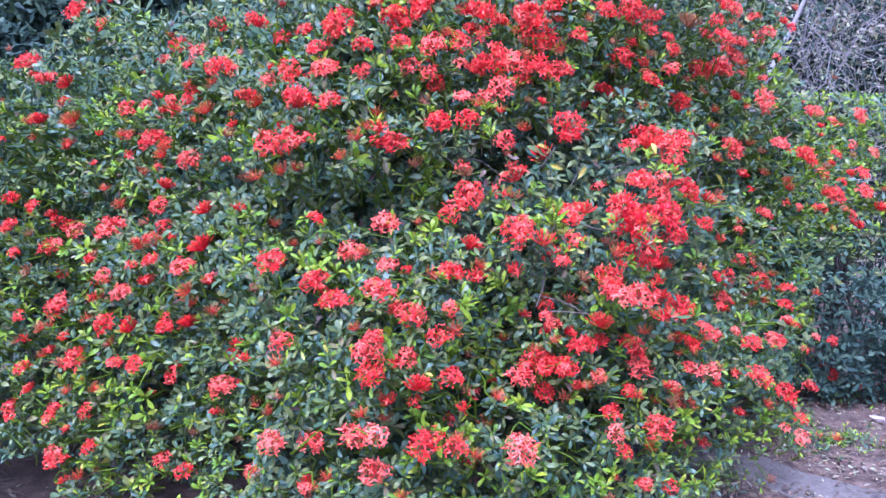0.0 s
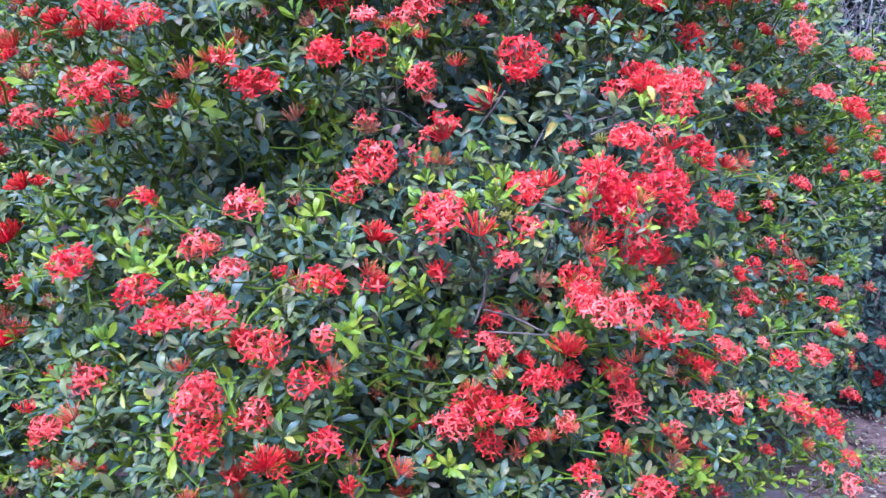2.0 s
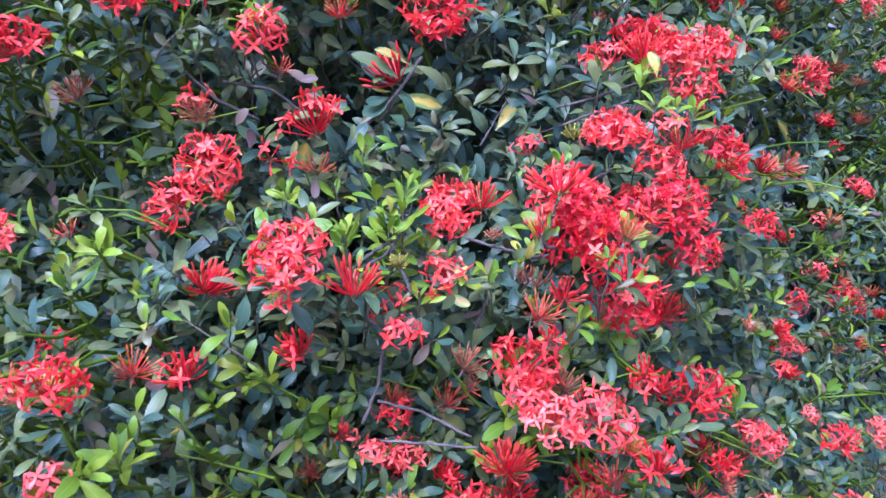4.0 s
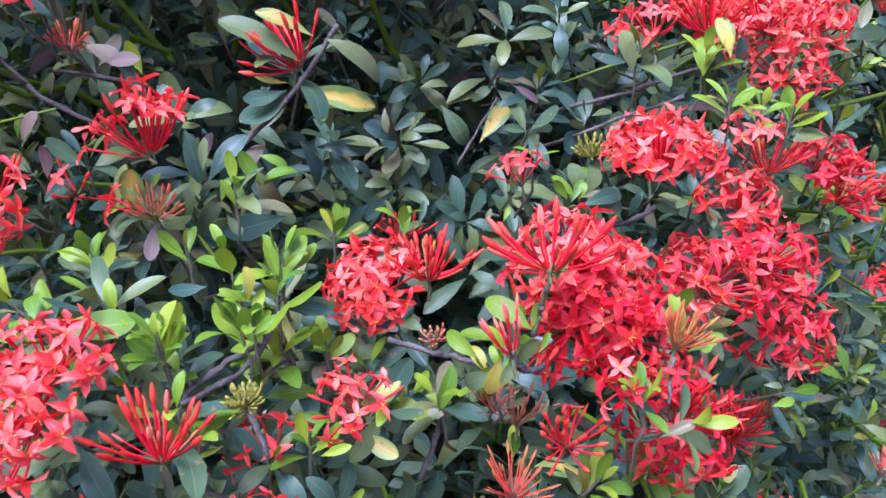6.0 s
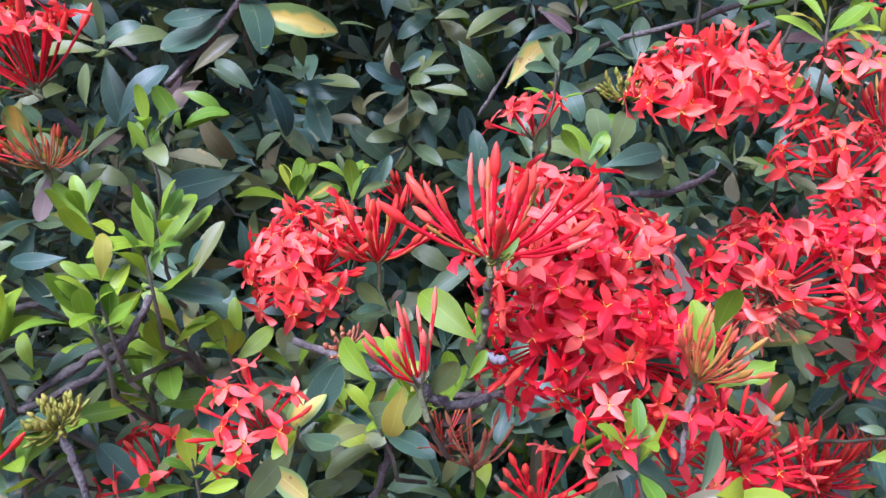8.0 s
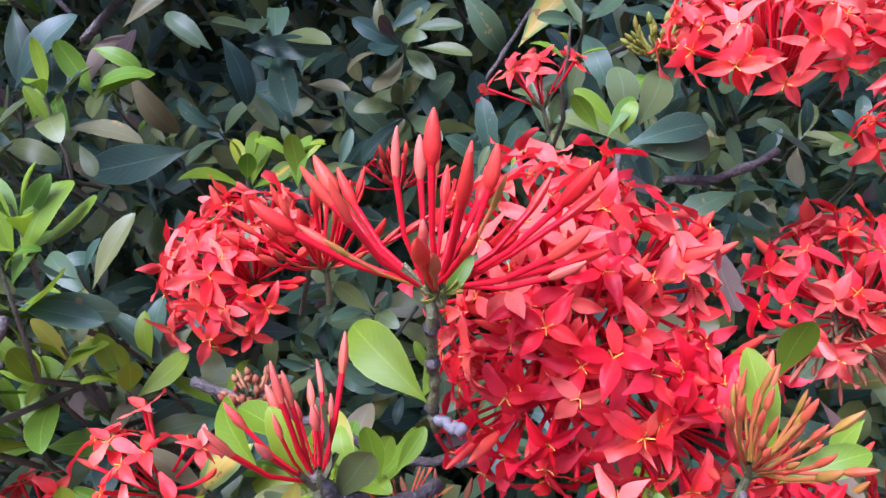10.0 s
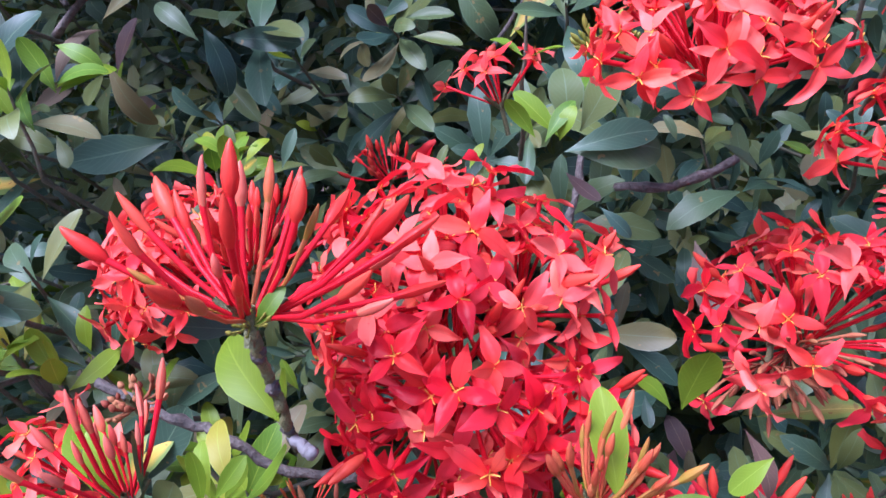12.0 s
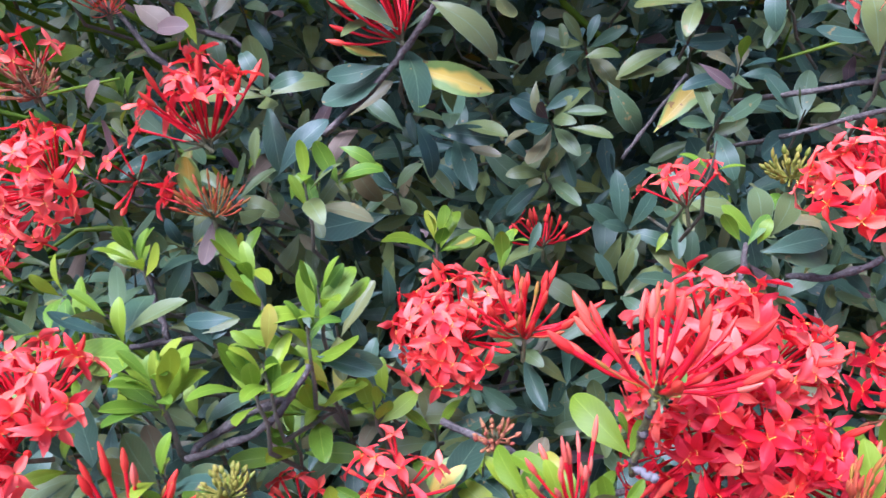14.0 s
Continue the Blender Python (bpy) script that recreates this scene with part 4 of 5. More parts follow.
hero_sprig("mixed", (0.317, 2.183, 1.073), (0.20, -0.40, 0.70), 0.034, 5)
hero_sprig("mixed", (0.277, 2.131, 1.119), (0.10, -0.30, 1.00), 0.046, 6)
hero_sprig("young", (0.494, 2.391, 1.268), (0.10, -0.30, 1.00), 0.022, 3)
hero_sprig("young", (0.289, 2.132, 1.108), (0.10, -0.30, 1.00), 0.036, 7)
hero_sprig("young", (0.341, 2.191, 1.079), (0.10, -0.30, 1.00), 0.030, 6)
hero_sprig("young", (0.399, 2.257, 1.090), (0.10, -0.40, 1.00), 0.034, 7)
hero_sprig("mixed", (0.221, 2.187, 1.116), (-0.10, -0.50, 0.80), 0.042, 8)
hero_sprig("mixed", (0.257, 2.187, 1.124), (0.10, -0.50, 0.80), 0.042, 8)
hero_sprig("young", (0.299, 2.216, 1.109), (0.10, -0.50, 0.80), 0.042, 8)
hero_sprig("mixed", (0.270, 2.213, 1.069), (-0.10, -0.50, 0.80), 0.042, 8)
hero_sprig("mixed", (0.321, 2.244, 1.102), (0.10, -0.50, 0.80), 0.042, 8)
hero_sprig("young", (0.313, 2.215, 1.135), (0.00, -0.50, 0.80), 0.042, 8)
hero_sprig("mixed", (0.369, 2.258, 1.109), (0.10, -0.50, 0.80), 0.042, 8)
hero_sprig("mixed", (0.343, 2.250, 1.125), (-0.10, -0.50, 0.80), 0.042, 8)
hero_sprig("mixed", (0.259, 2.156, 1.108), (0.00, -0.50, 0.80), 0.042, 8)
hero_sprig("dark", (0.306, 2.250, 1.166), (0.20, -0.50, 0.80), 0.042, 8)
hero_sprig("dark", (0.182, 2.315, 1.220), (-0.10, -0.50, 0.80), 0.042, 8)
hero_sprig("dark", (0.119, 2.326, 1.259), (0.10, -0.50, 0.80), 0.042, 8)
hero_sprig("young", (0.347, 2.222, 1.136), (0.10, -0.40, 1.00), 0.030, 6)
hero_sprig("young", (0.319, 2.226, 1.139), (-0.10, -0.40, 1.00), 0.034, 7)
hero_leaf(2, (0.299, 2.340, 1.328), (0.362, 2.344, 1.314))
hero_leaf(0, (0.295, 2.339, 1.326), (0.259, 2.314, 1.297))
hero_leaf(2, (0.295, 2.330, 1.332), (0.267, 2.322, 1.335))
hero_leaf(0, (0.307, 2.322, 1.349), (0.250, 2.306, 1.385), 1.15)
hero_leaf(2, (0.319, 2.318, 1.368), (0.279, 2.306, 1.389))
hero_leaf(0, (0.325, 2.328, 1.366), (0.376, 2.322, 1.349))
hero_leaf(0, (0.292, 2.330, 1.326), (0.262, 2.312, 1.316))
hero_leaf(1, (0.311, 2.334, 1.322), (0.322, 2.326, 1.300))
hero_leaf(2, (0.198, 2.262, 1.238), (0.190, 2.256, 1.268))
hero_leaf(3, (0.205, 2.262, 1.228), (0.204, 2.254, 1.200))
hero_leaf(1, (0.328, 2.354, 1.312), (0.304, 2.341, 1.317))
hero_leaf(0, (0.290, 2.412, 1.275), (0.342, 2.416, 1.273))
hero_leaf(0, (0.276, 2.410, 1.281), (0.306, 2.401, 1.249))
hero_leaf(0, (0.259, 2.424, 1.272), (0.231, 2.415, 1.299))
hero_leaf(0, (0.274, 2.423, 1.251), (0.307, 2.417, 1.225))
hero_leaf(0, (0.344, 2.508, 1.268), (0.317, 2.492, 1.268))
hero_leaf(0, (0.345, 2.512, 1.283), (0.373, 2.515, 1.303))
hero_leaf(0, (0.360, 2.515, 1.283), (0.397, 2.518, 1.288))
hero_leaf(0, (0.366, 2.514, 1.271), (0.405, 2.515, 1.269))
hero_leaf(0, (0.353, 2.547, 1.253), (0.370, 2.534, 1.218))
hero_leaf(0, (0.333, 2.540, 1.248), (0.354, 2.538, 1.251))
hero_leaf(0, (0.343, 2.542, 1.243), (0.324, 2.525, 1.228))
hero_leaf(0, (0.337, 2.515, 1.308), (0.340, 2.502, 1.284))
hero_leaf(0, (0.333, 2.519, 1.327), (0.336, 2.519, 1.359))
hero_leaf(0, (0.324, 2.515, 1.320), (0.299, 2.502, 1.327))
hero_leaf(0, (0.357, 2.526, 1.330), (0.355, 2.523, 1.355))
hero_leaf(0, (0.374, 2.532, 1.337), (0.380, 2.531, 1.363))
hero_leaf(0, (0.372, 2.529, 1.327), (0.401, 2.531, 1.339))
hero_leaf(0, (0.394, 2.526, 1.310), (0.427, 2.516, 1.271))
hero_leaf(2, (0.435, 2.527, 1.271), (0.469, 2.539, 1.319))
hero_leaf(0, (0.437, 2.539, 1.320), (0.402, 2.522, 1.319))
hero_leaf(0, (0.434, 2.600, 1.342), (0.481, 2.604, 1.343))
hero_leaf(0, (0.460, 2.540, 1.298), (0.493, 2.539, 1.293))
hero_leaf(0, (0.324, 2.196, 1.183), (0.360, 2.197, 1.187))
hero_leaf(0, (0.275, 2.192, 1.198), (0.254, 2.178, 1.196))
hero_leaf(0, (0.301, 2.193, 1.198), (0.324, 2.190, 1.197))
hero_leaf(1, (0.423, 2.240, 1.083), (0.395, 2.230, 1.108))
hero_leaf(1, (0.422, 2.241, 1.089), (0.438, 2.245, 1.125))
hero_leaf(1, (0.459, 2.187, 1.129), (0.466, 2.185, 1.151))
hero_leaf(2, (0.372, 2.202, 1.092), (0.402, 2.198, 1.077))
hero_leaf(1, (0.353, 2.175, 1.087), (0.374, 2.174, 1.096))
hero_leaf(0, (0.576, 2.191, 1.103), (0.599, 2.191, 1.116))
hero_leaf(1, (0.560, 2.186, 1.124), (0.553, 2.181, 1.142))
hero_leaf(1, (0.563, 2.188, 1.126), (0.567, 2.184, 1.143))
hero_leaf(3, (0.622, 2.308, 1.111), (0.634, 2.299, 1.098))
hero_leaf(0, (0.662, 2.369, 1.130), (0.698, 2.367, 1.117))
hero_leaf(3, (0.570, 2.478, 1.158), (0.587, 2.463, 1.115))
hero_leaf(2, (0.172, 2.270, 1.238), (0.179, 2.272, 1.272))
hero_leaf(0, (0.256, 2.241, 1.270), (0.259, 2.239, 1.294))
hero_leaf(0, (0.239, 2.286, 1.256), (0.265, 2.294, 1.297))
hero_leaf(1, (0.279, 2.296, 1.256), (0.303, 2.298, 1.273))
hero_leaf(1, (0.250, 2.285, 1.242), (0.256, 2.283, 1.261))
hero_leaf(0, (0.268, 2.291, 1.247), (0.277, 2.289, 1.266))
hero_leaf(1, (0.687, 2.326, 1.072), (0.706, 2.324, 1.080))
hero_leaf(0, (0.683, 2.339, 1.085), (0.698, 2.335, 1.088))
hero_leaf(1, (0.393, 2.289, 1.215), (0.394, 2.287, 1.240))
hero_leaf(1, (0.320, 2.364, 1.200), (0.326, 2.364, 1.230))
hero_leaf(2, (0.326, 2.366, 1.200), (0.348, 2.366, 1.212))
hero_leaf(1, (0.259, 2.151, 1.155), (0.274, 2.154, 1.189))
hero_leaf(1, (0.253, 2.150, 1.161), (0.253, 2.148, 1.187))
hero_leaf(1, (0.322, 2.199, 1.201), (0.316, 2.197, 1.231))
hero_leaf(1, (0.325, 2.200, 1.201), (0.337, 2.203, 1.234))
hero_leaf(1, (0.294, 2.189, 1.189), (0.300, 2.187, 1.209))
hero_leaf(1, (0.311, 2.170, 1.171), (0.331, 2.170, 1.186))
hero_leaf(1, (0.303, 2.170, 1.177), (0.294, 2.162, 1.192))
hero_leaf(0, (0.259, 2.583, 1.241), (0.313, 2.580, 1.203))
hero_leaf(0, (0.248, 2.440, 1.218), (0.218, 2.429, 1.238))
hero_leaf(0, (0.391, 2.599, 1.208), (0.377, 2.582, 1.187))
hero_leaf(0, (0.359, 2.284, 1.145), (0.334, 2.271, 1.155))
hero_leaf(0, (0.388, 2.291, 1.145), (0.362, 2.276, 1.148))
hero_leaf(0, (0.207, 2.253, 1.143), (0.193, 2.247, 1.167))
hero_leaf(0, (0.186, 2.242, 1.205), (0.177, 2.235, 1.224))
hero_leaf(0, (0.479, 2.142, 1.168), (0.486, 2.142, 1.195))
hero_leaf(1, (0.476, 2.140, 1.169), (0.471, 2.136, 1.193))
hero_leaf(0, (0.482, 2.143, 1.166), (0.495, 2.142, 1.186))
hero_leaf(1, (0.177, 2.227, 1.200), (0.157, 2.216, 1.220))
hero_leaf(1, (0.176, 2.227, 1.200), (0.176, 2.227, 1.227))
hero_leaf(1, (0.179, 2.227, 1.196), (0.192, 2.231, 1.219))
hero_leaf(1, (0.223, 2.164, 1.183), (0.221, 2.162, 1.209))
hero_leaf(0, (0.128, 2.224, 1.149), (0.100, 2.208, 1.166))
hero_leaf(1, (0.261, 2.151, 1.161), (0.272, 2.156, 1.190))
hero_leaf(1, (0.258, 2.150, 1.161), (0.242, 2.140, 1.179))
hero_leaf(1, (0.261, 2.152, 1.164), (0.257, 2.150, 1.191))
hero_leaf(1, (0.314, 2.171, 1.171), (0.318, 2.171, 1.195))
hero_leaf(1, (0.309, 2.175, 1.193), (0.313, 2.176, 1.216))
hero_leaf(1, (0.306, 2.174, 1.193), (0.297, 2.164, 1.204))
hero_leaf(1, (0.321, 2.203, 1.210), (0.335, 2.207, 1.233))
hero_leaf(0, (0.327, 2.193, 1.186), (0.360, 2.197, 1.182))
hero_leaf(0, (0.176, 2.246, 1.154), (0.221, 2.260, 1.164))
hero_leaf(0, (0.216, 2.267, 1.162), (0.208, 2.250, 1.151))
hero_leaf(1, (0.275, 2.303, 1.276), (0.301, 2.304, 1.272))
hero_leaf(1, (0.262, 2.285, 1.238), (0.254, 2.279, 1.260))
hero_leaf(1, (0.278, 2.297, 1.255), (0.301, 2.304, 1.271))
hero_leaf(1, (0.394, 2.290, 1.218), (0.392, 2.287, 1.241))
hero_leaf(1, (0.321, 2.363, 1.199), (0.327, 2.367, 1.229))
hero_leaf(1, (0.325, 2.365, 1.197), (0.348, 2.371, 1.213))
hero_leaf(0, (0.302, 2.289, 1.118), (0.303, 2.292, 1.153))
hero_leaf(0, (0.313, 2.310, 1.132), (0.298, 2.289, 1.117))
hero_leaf(0, (0.324, 2.317, 1.140), (0.305, 2.301, 1.142))
hero_leaf(0, (0.292, 2.332, 1.191), (0.307, 2.321, 1.168))
hero_leaf(0, (0.253, 2.595, 1.212), (0.285, 2.593, 1.190))
hero_leaf(0, (0.245, 2.586, 1.196), (0.224, 2.575, 1.218))
hero_leaf(0, (0.440, 2.546, 1.337), (0.404, 2.517, 1.324))
hero_leaf(0, (0.444, 2.549, 1.342), (0.486, 2.559, 1.343))
hero_leaf(0, (0.495, 2.579, 1.295), (0.532, 2.586, 1.292))
hero_leaf(0, (0.244, 2.362, 1.286), (0.274, 2.375, 1.314))
hero_leaf(1, (0.196, 2.141, 1.183), (0.246, 2.153, 1.182))
hero_leaf(4, (0.4925, 2.184, 1.1762), (0.4623, 2.190, 1.1973), 1.25)
hero_leaf(4, (0.492, 2.182, 1.178), (0.497, 2.186, 1.194), 1.1)
hero_leaf(4, (0.4918, 2.150, 1.1695), (0.4872, 2.155, 1.1827), 1.3)
hero_leaf(4, (0.4964, 2.150, 1.1731), (0.5030, 2.155, 1.1844), 1.2)
hero_leaf(4, (0.4612, 2.142, 1.1707), (0.4392, 2.150, 1.1855), 1.1)
hero_leaf(4, (0.4731, 2.142, 1.1817), (0.4494, 2.150, 1.1864), 1.2)
hero_leaf(1, (0.474, 2.140, 1.174), (0.468, 2.134, 1.150), 1.2)
hero_leaf(0, (0.484, 2.140, 1.175), (0.475, 2.134, 1.158), 1.2)
hero_leaf(0, (0.470, 2.150, 1.160), (0.448, 2.150, 1.148), 1.2)
hero_leaf(2, (0.378, 2.215, 1.098), (0.396, 2.225, 1.128), 1.3)
hero_leaf(1, (0.356, 2.200, 1.100), (0.336, 2.194, 1.108), 1.2)
hero_leaf(1, (0.590, 2.200, 1.166), (0.582, 2.206, 1.196), 1.1)
hero_leaf(1, (0.592, 2.198, 1.160), (0.614, 2.200, 1.174), 1.1)
hero_leaf(0, (0.528, 2.350, 1.240), (0.528, 2.348, 1.268), 1.5)
hero_leaf(0, (0.534, 2.350, 1.240), (0.548, 2.356, 1.266), 1.4)
hero_leaf(1, (0.526, 2.345, 1.238), (0.508, 2.340, 1.258), 1.2)
hero_leaf(1, (0.528, 2.340, 1.237), (0.532, 2.336, 1.252), 1.3)
hero_leaf(0, (0.530, 2.344, 1.232), (0.572, 2.352, 1.240), 1.4)
hero_leaf(3, (0.175, 2.240, 1.360), (0.205, 2.236, 1.350), 1.5)
hero_leaf(3, (0.190, 2.236, 1.346), (0.217, 2.235, 1.350), 1.5)
hero_leaf(3, (0.122, 2.262, 1.262), (0.128, 2.258, 1.288), 1.4)
hero_leaf(3, (0.105, 2.262, 1.290), (0.120, 2.250, 1.312), 1.4)
hero_leaf(1, (0.212, 2.250, 1.338), (0.204, 2.246, 1.362), 0.9)
hero_leaf(2, (0.186, 2.262, 1.236), (0.196, 2.256, 1.272), 1.3)
hero_leaf(2, (0.6182, 2.325, 1.1332), (0.6560, 2.335, 1.1430), 0.9)
hero_leaf(4, (0.5955, 2.268, 1.161), (0.6030, 2.268, 1.186), 1.3)
hero_leaf(4, (0.5922, 2.265, 1.1617), (0.5833, 2.266, 1.1745), 1.3)
hero_leaf(3, (0.615, 2.301, 1.140), (0.632, 2.296, 1.117))
hero_leaf(1, (0.626, 2.273, 1.147), (0.613, 2.259, 1.138))
hero_leaf(0, (0.531, 2.338, 1.233), (0.568, 2.355, 1.246))
hero_leaf(1, (0.519, 2.334, 1.239), (0.508, 2.330, 1.256))
hero_leaf(1, (0.523, 2.335, 1.237), (0.532, 2.342, 1.256))
hero_leaf(1, (0.524, 2.351, 1.247), (0.538, 2.361, 1.269))
hero_leaf(0, (0.536, 2.364, 1.247), (0.550, 2.373, 1.268))
hero_leaf(2, (0.555, 2.362, 1.217), (0.560, 2.365, 1.232))
hero_leaf(3, (0.524, 2.364, 1.218), (0.540, 2.363, 1.205))
hero_leaf(0, (0.546, 2.343, 1.209), (0.561, 2.341, 1.198))
hero_leaf(0, (0.545, 2.348, 1.160), (0.557, 2.359, 1.186))
hero_leaf(0, (0.591, 2.345, 1.240), (0.608, 2.345, 1.231))
hero_leaf(0, (0.541, 2.373, 1.137), (0.576, 2.385, 1.135))
hero_leaf(1, (0.473, 2.172, 1.152), (0.468, 2.171, 1.169))
hero_leaf(1, (0.477, 2.174, 1.152), (0.484, 2.178, 1.168))
hero_leaf(4, (0.507, 2.159, 1.218), (0.513, 2.162, 1.230))
hero_leaf(1, (0.488, 2.200, 1.178), (0.484, 2.197, 1.189))
hero_leaf(1, (0.278, 2.297, 1.253), (0.263, 2.295, 1.280))
hero_leaf(1, (0.279, 2.297, 1.252), (0.299, 2.309, 1.273))
hero_leaf(3, (0.260, 2.312, 1.255), (0.266, 2.324, 1.292))
hero_leaf(1, (0.271, 2.287, 1.234), (0.258, 2.284, 1.258))
hero_leaf(0, (0.267, 2.266, 1.174), (0.286, 2.274, 1.182))
hero_leaf(1, (0.286, 2.263, 1.138), (0.266, 2.258, 1.166))
hero_leaf(0, (0.381, 2.307, 1.227), (0.377, 2.306, 1.241))
hero_leaf(1, (0.385, 2.308, 1.223), (0.392, 2.312, 1.237))
hero_leaf(0, (0.401, 2.314, 1.220), (0.406, 2.319, 1.239))
hero_leaf(0, (0.450, 2.378, 1.208), (0.455, 2.381, 1.224))
hero_leaf(1, (0.466, 2.386, 1.211), (0.471, 2.389, 1.225))
hero_leaf(0, (0.250, 2.357, 1.263), (0.272, 2.350, 1.226))
hero_leaf(0, (0.273, 2.374, 1.216), (0.225, 2.343, 1.204))
hero_leaf(0, (0.237, 2.325, 1.225), (0.251, 2.321, 1.207))
hero_leaf(0, (0.575, 2.316, 1.138), (0.579, 2.309, 1.127))
hero_leaf(0, (0.410, 2.567, 1.271), (0.398, 2.564, 1.291))
hero_leaf(0, (0.270, 2.451, 1.245), (0.299, 2.454, 1.227))
hero_leaf(0, (0.205, 2.447, 1.290), (0.231, 2.450, 1.275))
hero_leaf(1, (0.613, 2.366, 1.238), (0.626, 2.367, 1.234))
hero_leaf(0, (0.568, 2.396, 1.230), (0.563, 2.394, 1.243))
hero_leaf(0, (0.580, 2.450, 1.340), (0.574, 2.444, 1.378), 1.5)
hero_leaf(0, (0.588, 2.450, 1.340), (0.600, 2.452, 1.376), 1.4)
hero_leaf(1, (0.645, 2.462, 1.336), (0.646, 2.458, 1.374), 1.5)
hero_leaf(2, (0.668, 2.460, 1.352), (0.660, 2.455, 1.392), 1.1)
hero_leaf(3, (0.470, 2.470, 1.330), (0.496, 2.470, 1.314), 0.9)
hero_twig(0.0025, (0.295, 2.218, 1.031), (0.287, 2.206, 0.969), (0.268, 2.196, 0.923))
hero_twig(0.0020, (0.287, 2.202, 0.951), (0.341, 2.201, 0.939), (0.404, 2.195, 0.909))
hero_twig(0.0017, (0.295, 2.157, 0.919), (0.347, 2.158, 0.916), (0.413, 2.158, 0.912))
hero_twig(0.0023, (-0.008, 2.399, 1.362), (0.036, 2.392, 1.323), (0.100, 2.387, 1.293))
hero_twig(0.0020, (0.044, 2.407, 1.347), (0.114, 2.406, 1.336), (0.173, 2.399, 1.296))
hero_twig(0.0023, (0.335, 2.336, 1.377), (0.309, 2.334, 1.339), (0.290, 2.332, 1.318), (0.252, 2.324, 1.280))
hero_twig(0.0019, (0.326, 2.187, 1.183), (0.314, 2.178, 1.156), (0.299, 2.171, 1.143), (0.266, 2.159, 1.127))
hero_twig(0.0019, (0.396, 2.200, 1.162), (0.420, 2.204, 1.153), (0.444, 2.209, 1.147), (0.471, 2.213, 1.135), (0.497, 2.220, 1.138))
hero_twig(0.0022, (0.546, 2.369, 1.212), (0.570, 2.375, 1.213), (0.597, 2.385, 1.226))
hero_twig(0.0015, (0.412, 2.526, 1.248), (0.430, 2.538, 1.280), (0.453, 2.553, 1.317))
hero_twig(0.0015, (0.5030, 2.163, 1.219), (0.5012, 2.166, 1.210), (0.4983, 2.172, 1.1995), (0.4974, 2.176, 1.193), (0.4962, 2.180, 1.185), (0.4939, 2.186, 1.173), (0.4928, 2.190, 1.164), bark=M_GREENWOOD)
hero_twig(0.0019, (0.5009, 2.1665, 1.2090), (0.5000, 2.168, 1.2055))
hero_twig(0.0018, (0.4978, 2.1745, 1.1950), (0.4972, 2.1765, 1.1915))
hero_twig(0.0017, (0.4943, 2.185, 1.1755), (0.4939, 2.186, 1.1725))
hero_twig(0.0017, (0.4935, 2.187, 1.170), (0.499, 2.185, 1.169), (0.504, 2.183, 1.170), bark=M_PALE)
hero_twig(0.0019, (0.481, 2.135, 1.178), (0.484, 2.142, 1.168), (0.490, 2.152, 1.160), (0.500, 2.172, 1.156))
hero_twig(0.0012, (0.583, 2.195, 1.157), (0.581, 2.192, 1.147), (0.580, 2.187, 1.129))
hero_twig(0.0023, (0.423, 2.260, 1.080), (0.418, 2.253, 1.056), (0.409, 2.246, 1.035))
hero_twig(0.0017, (0.325, 2.120, 1.143), (0.332, 2.119, 1.132), (0.339, 2.117, 1.114))
hero_twig(0.0019, (0.174, 2.235, 1.193), (0.180, 2.232, 1.176), (0.191, 2.230, 1.155))
hero_twig(0.0020, (0.154, 2.232, 1.141), (0.187, 2.249, 1.147), (0.218, 2.264, 1.153))
hero_twig(0.0018, (0.484, 2.540, 1.260), (0.537, 2.480, 1.283), (0.570, 2.470, 1.297), (0.630, 2.470, 1.318))
hero_twig(0.0020, (0.492, 2.560, 1.297), (0.534, 2.490, 1.310), (0.582, 2.492, 1.322), (0.650, 2.500, 1.345))
hero_twig(0.0020, (0.520, 2.405, 1.220), (0.520, 2.397, 1.196), (0.516, 2.388, 1.174))
hero_twig(0.0022, (0.311, 2.195, 1.159), (0.290, 2.183, 1.149), (0.267, 2.167, 1.131), (0.262, 2.158, 1.110))

FOLIAGE = {k: Foliage(LEAF_PLAIN) for k in SHRUBS}

# whorls of dark leaves that stand out singly in the hollow behind the nearest flowers
wrng = random.Random(19)
whorls = []
for k in range(900):
    p = Vector((wrng.uniform(-0.02, 0.85), wrng.uniform(2.46, 2.68), wrng.uniform(1.16, 1.56)))
    if any((p - q).length < 0.047 for q in whorls) or any((p - q).length < 0.034 for q in HERO) or airy(p) or len(whorls) > 100:
        continue
    if any((p - h[0]).length < h[1] for h in HEADS):
        continue
    whorls.append(p)
    near_sprig(SHRUBS["middle"], wrng.choice(("dark", "dark", "dark", "mixed")), p, bent((0.08, -0.72, 0.6), wrng, 0.2), wrng.uniform(0.034, 0.048), wrng.choice((6, 7, 8)), wrng)
prng = random.Random(11)
near_count = 0
STEP = 0.0192
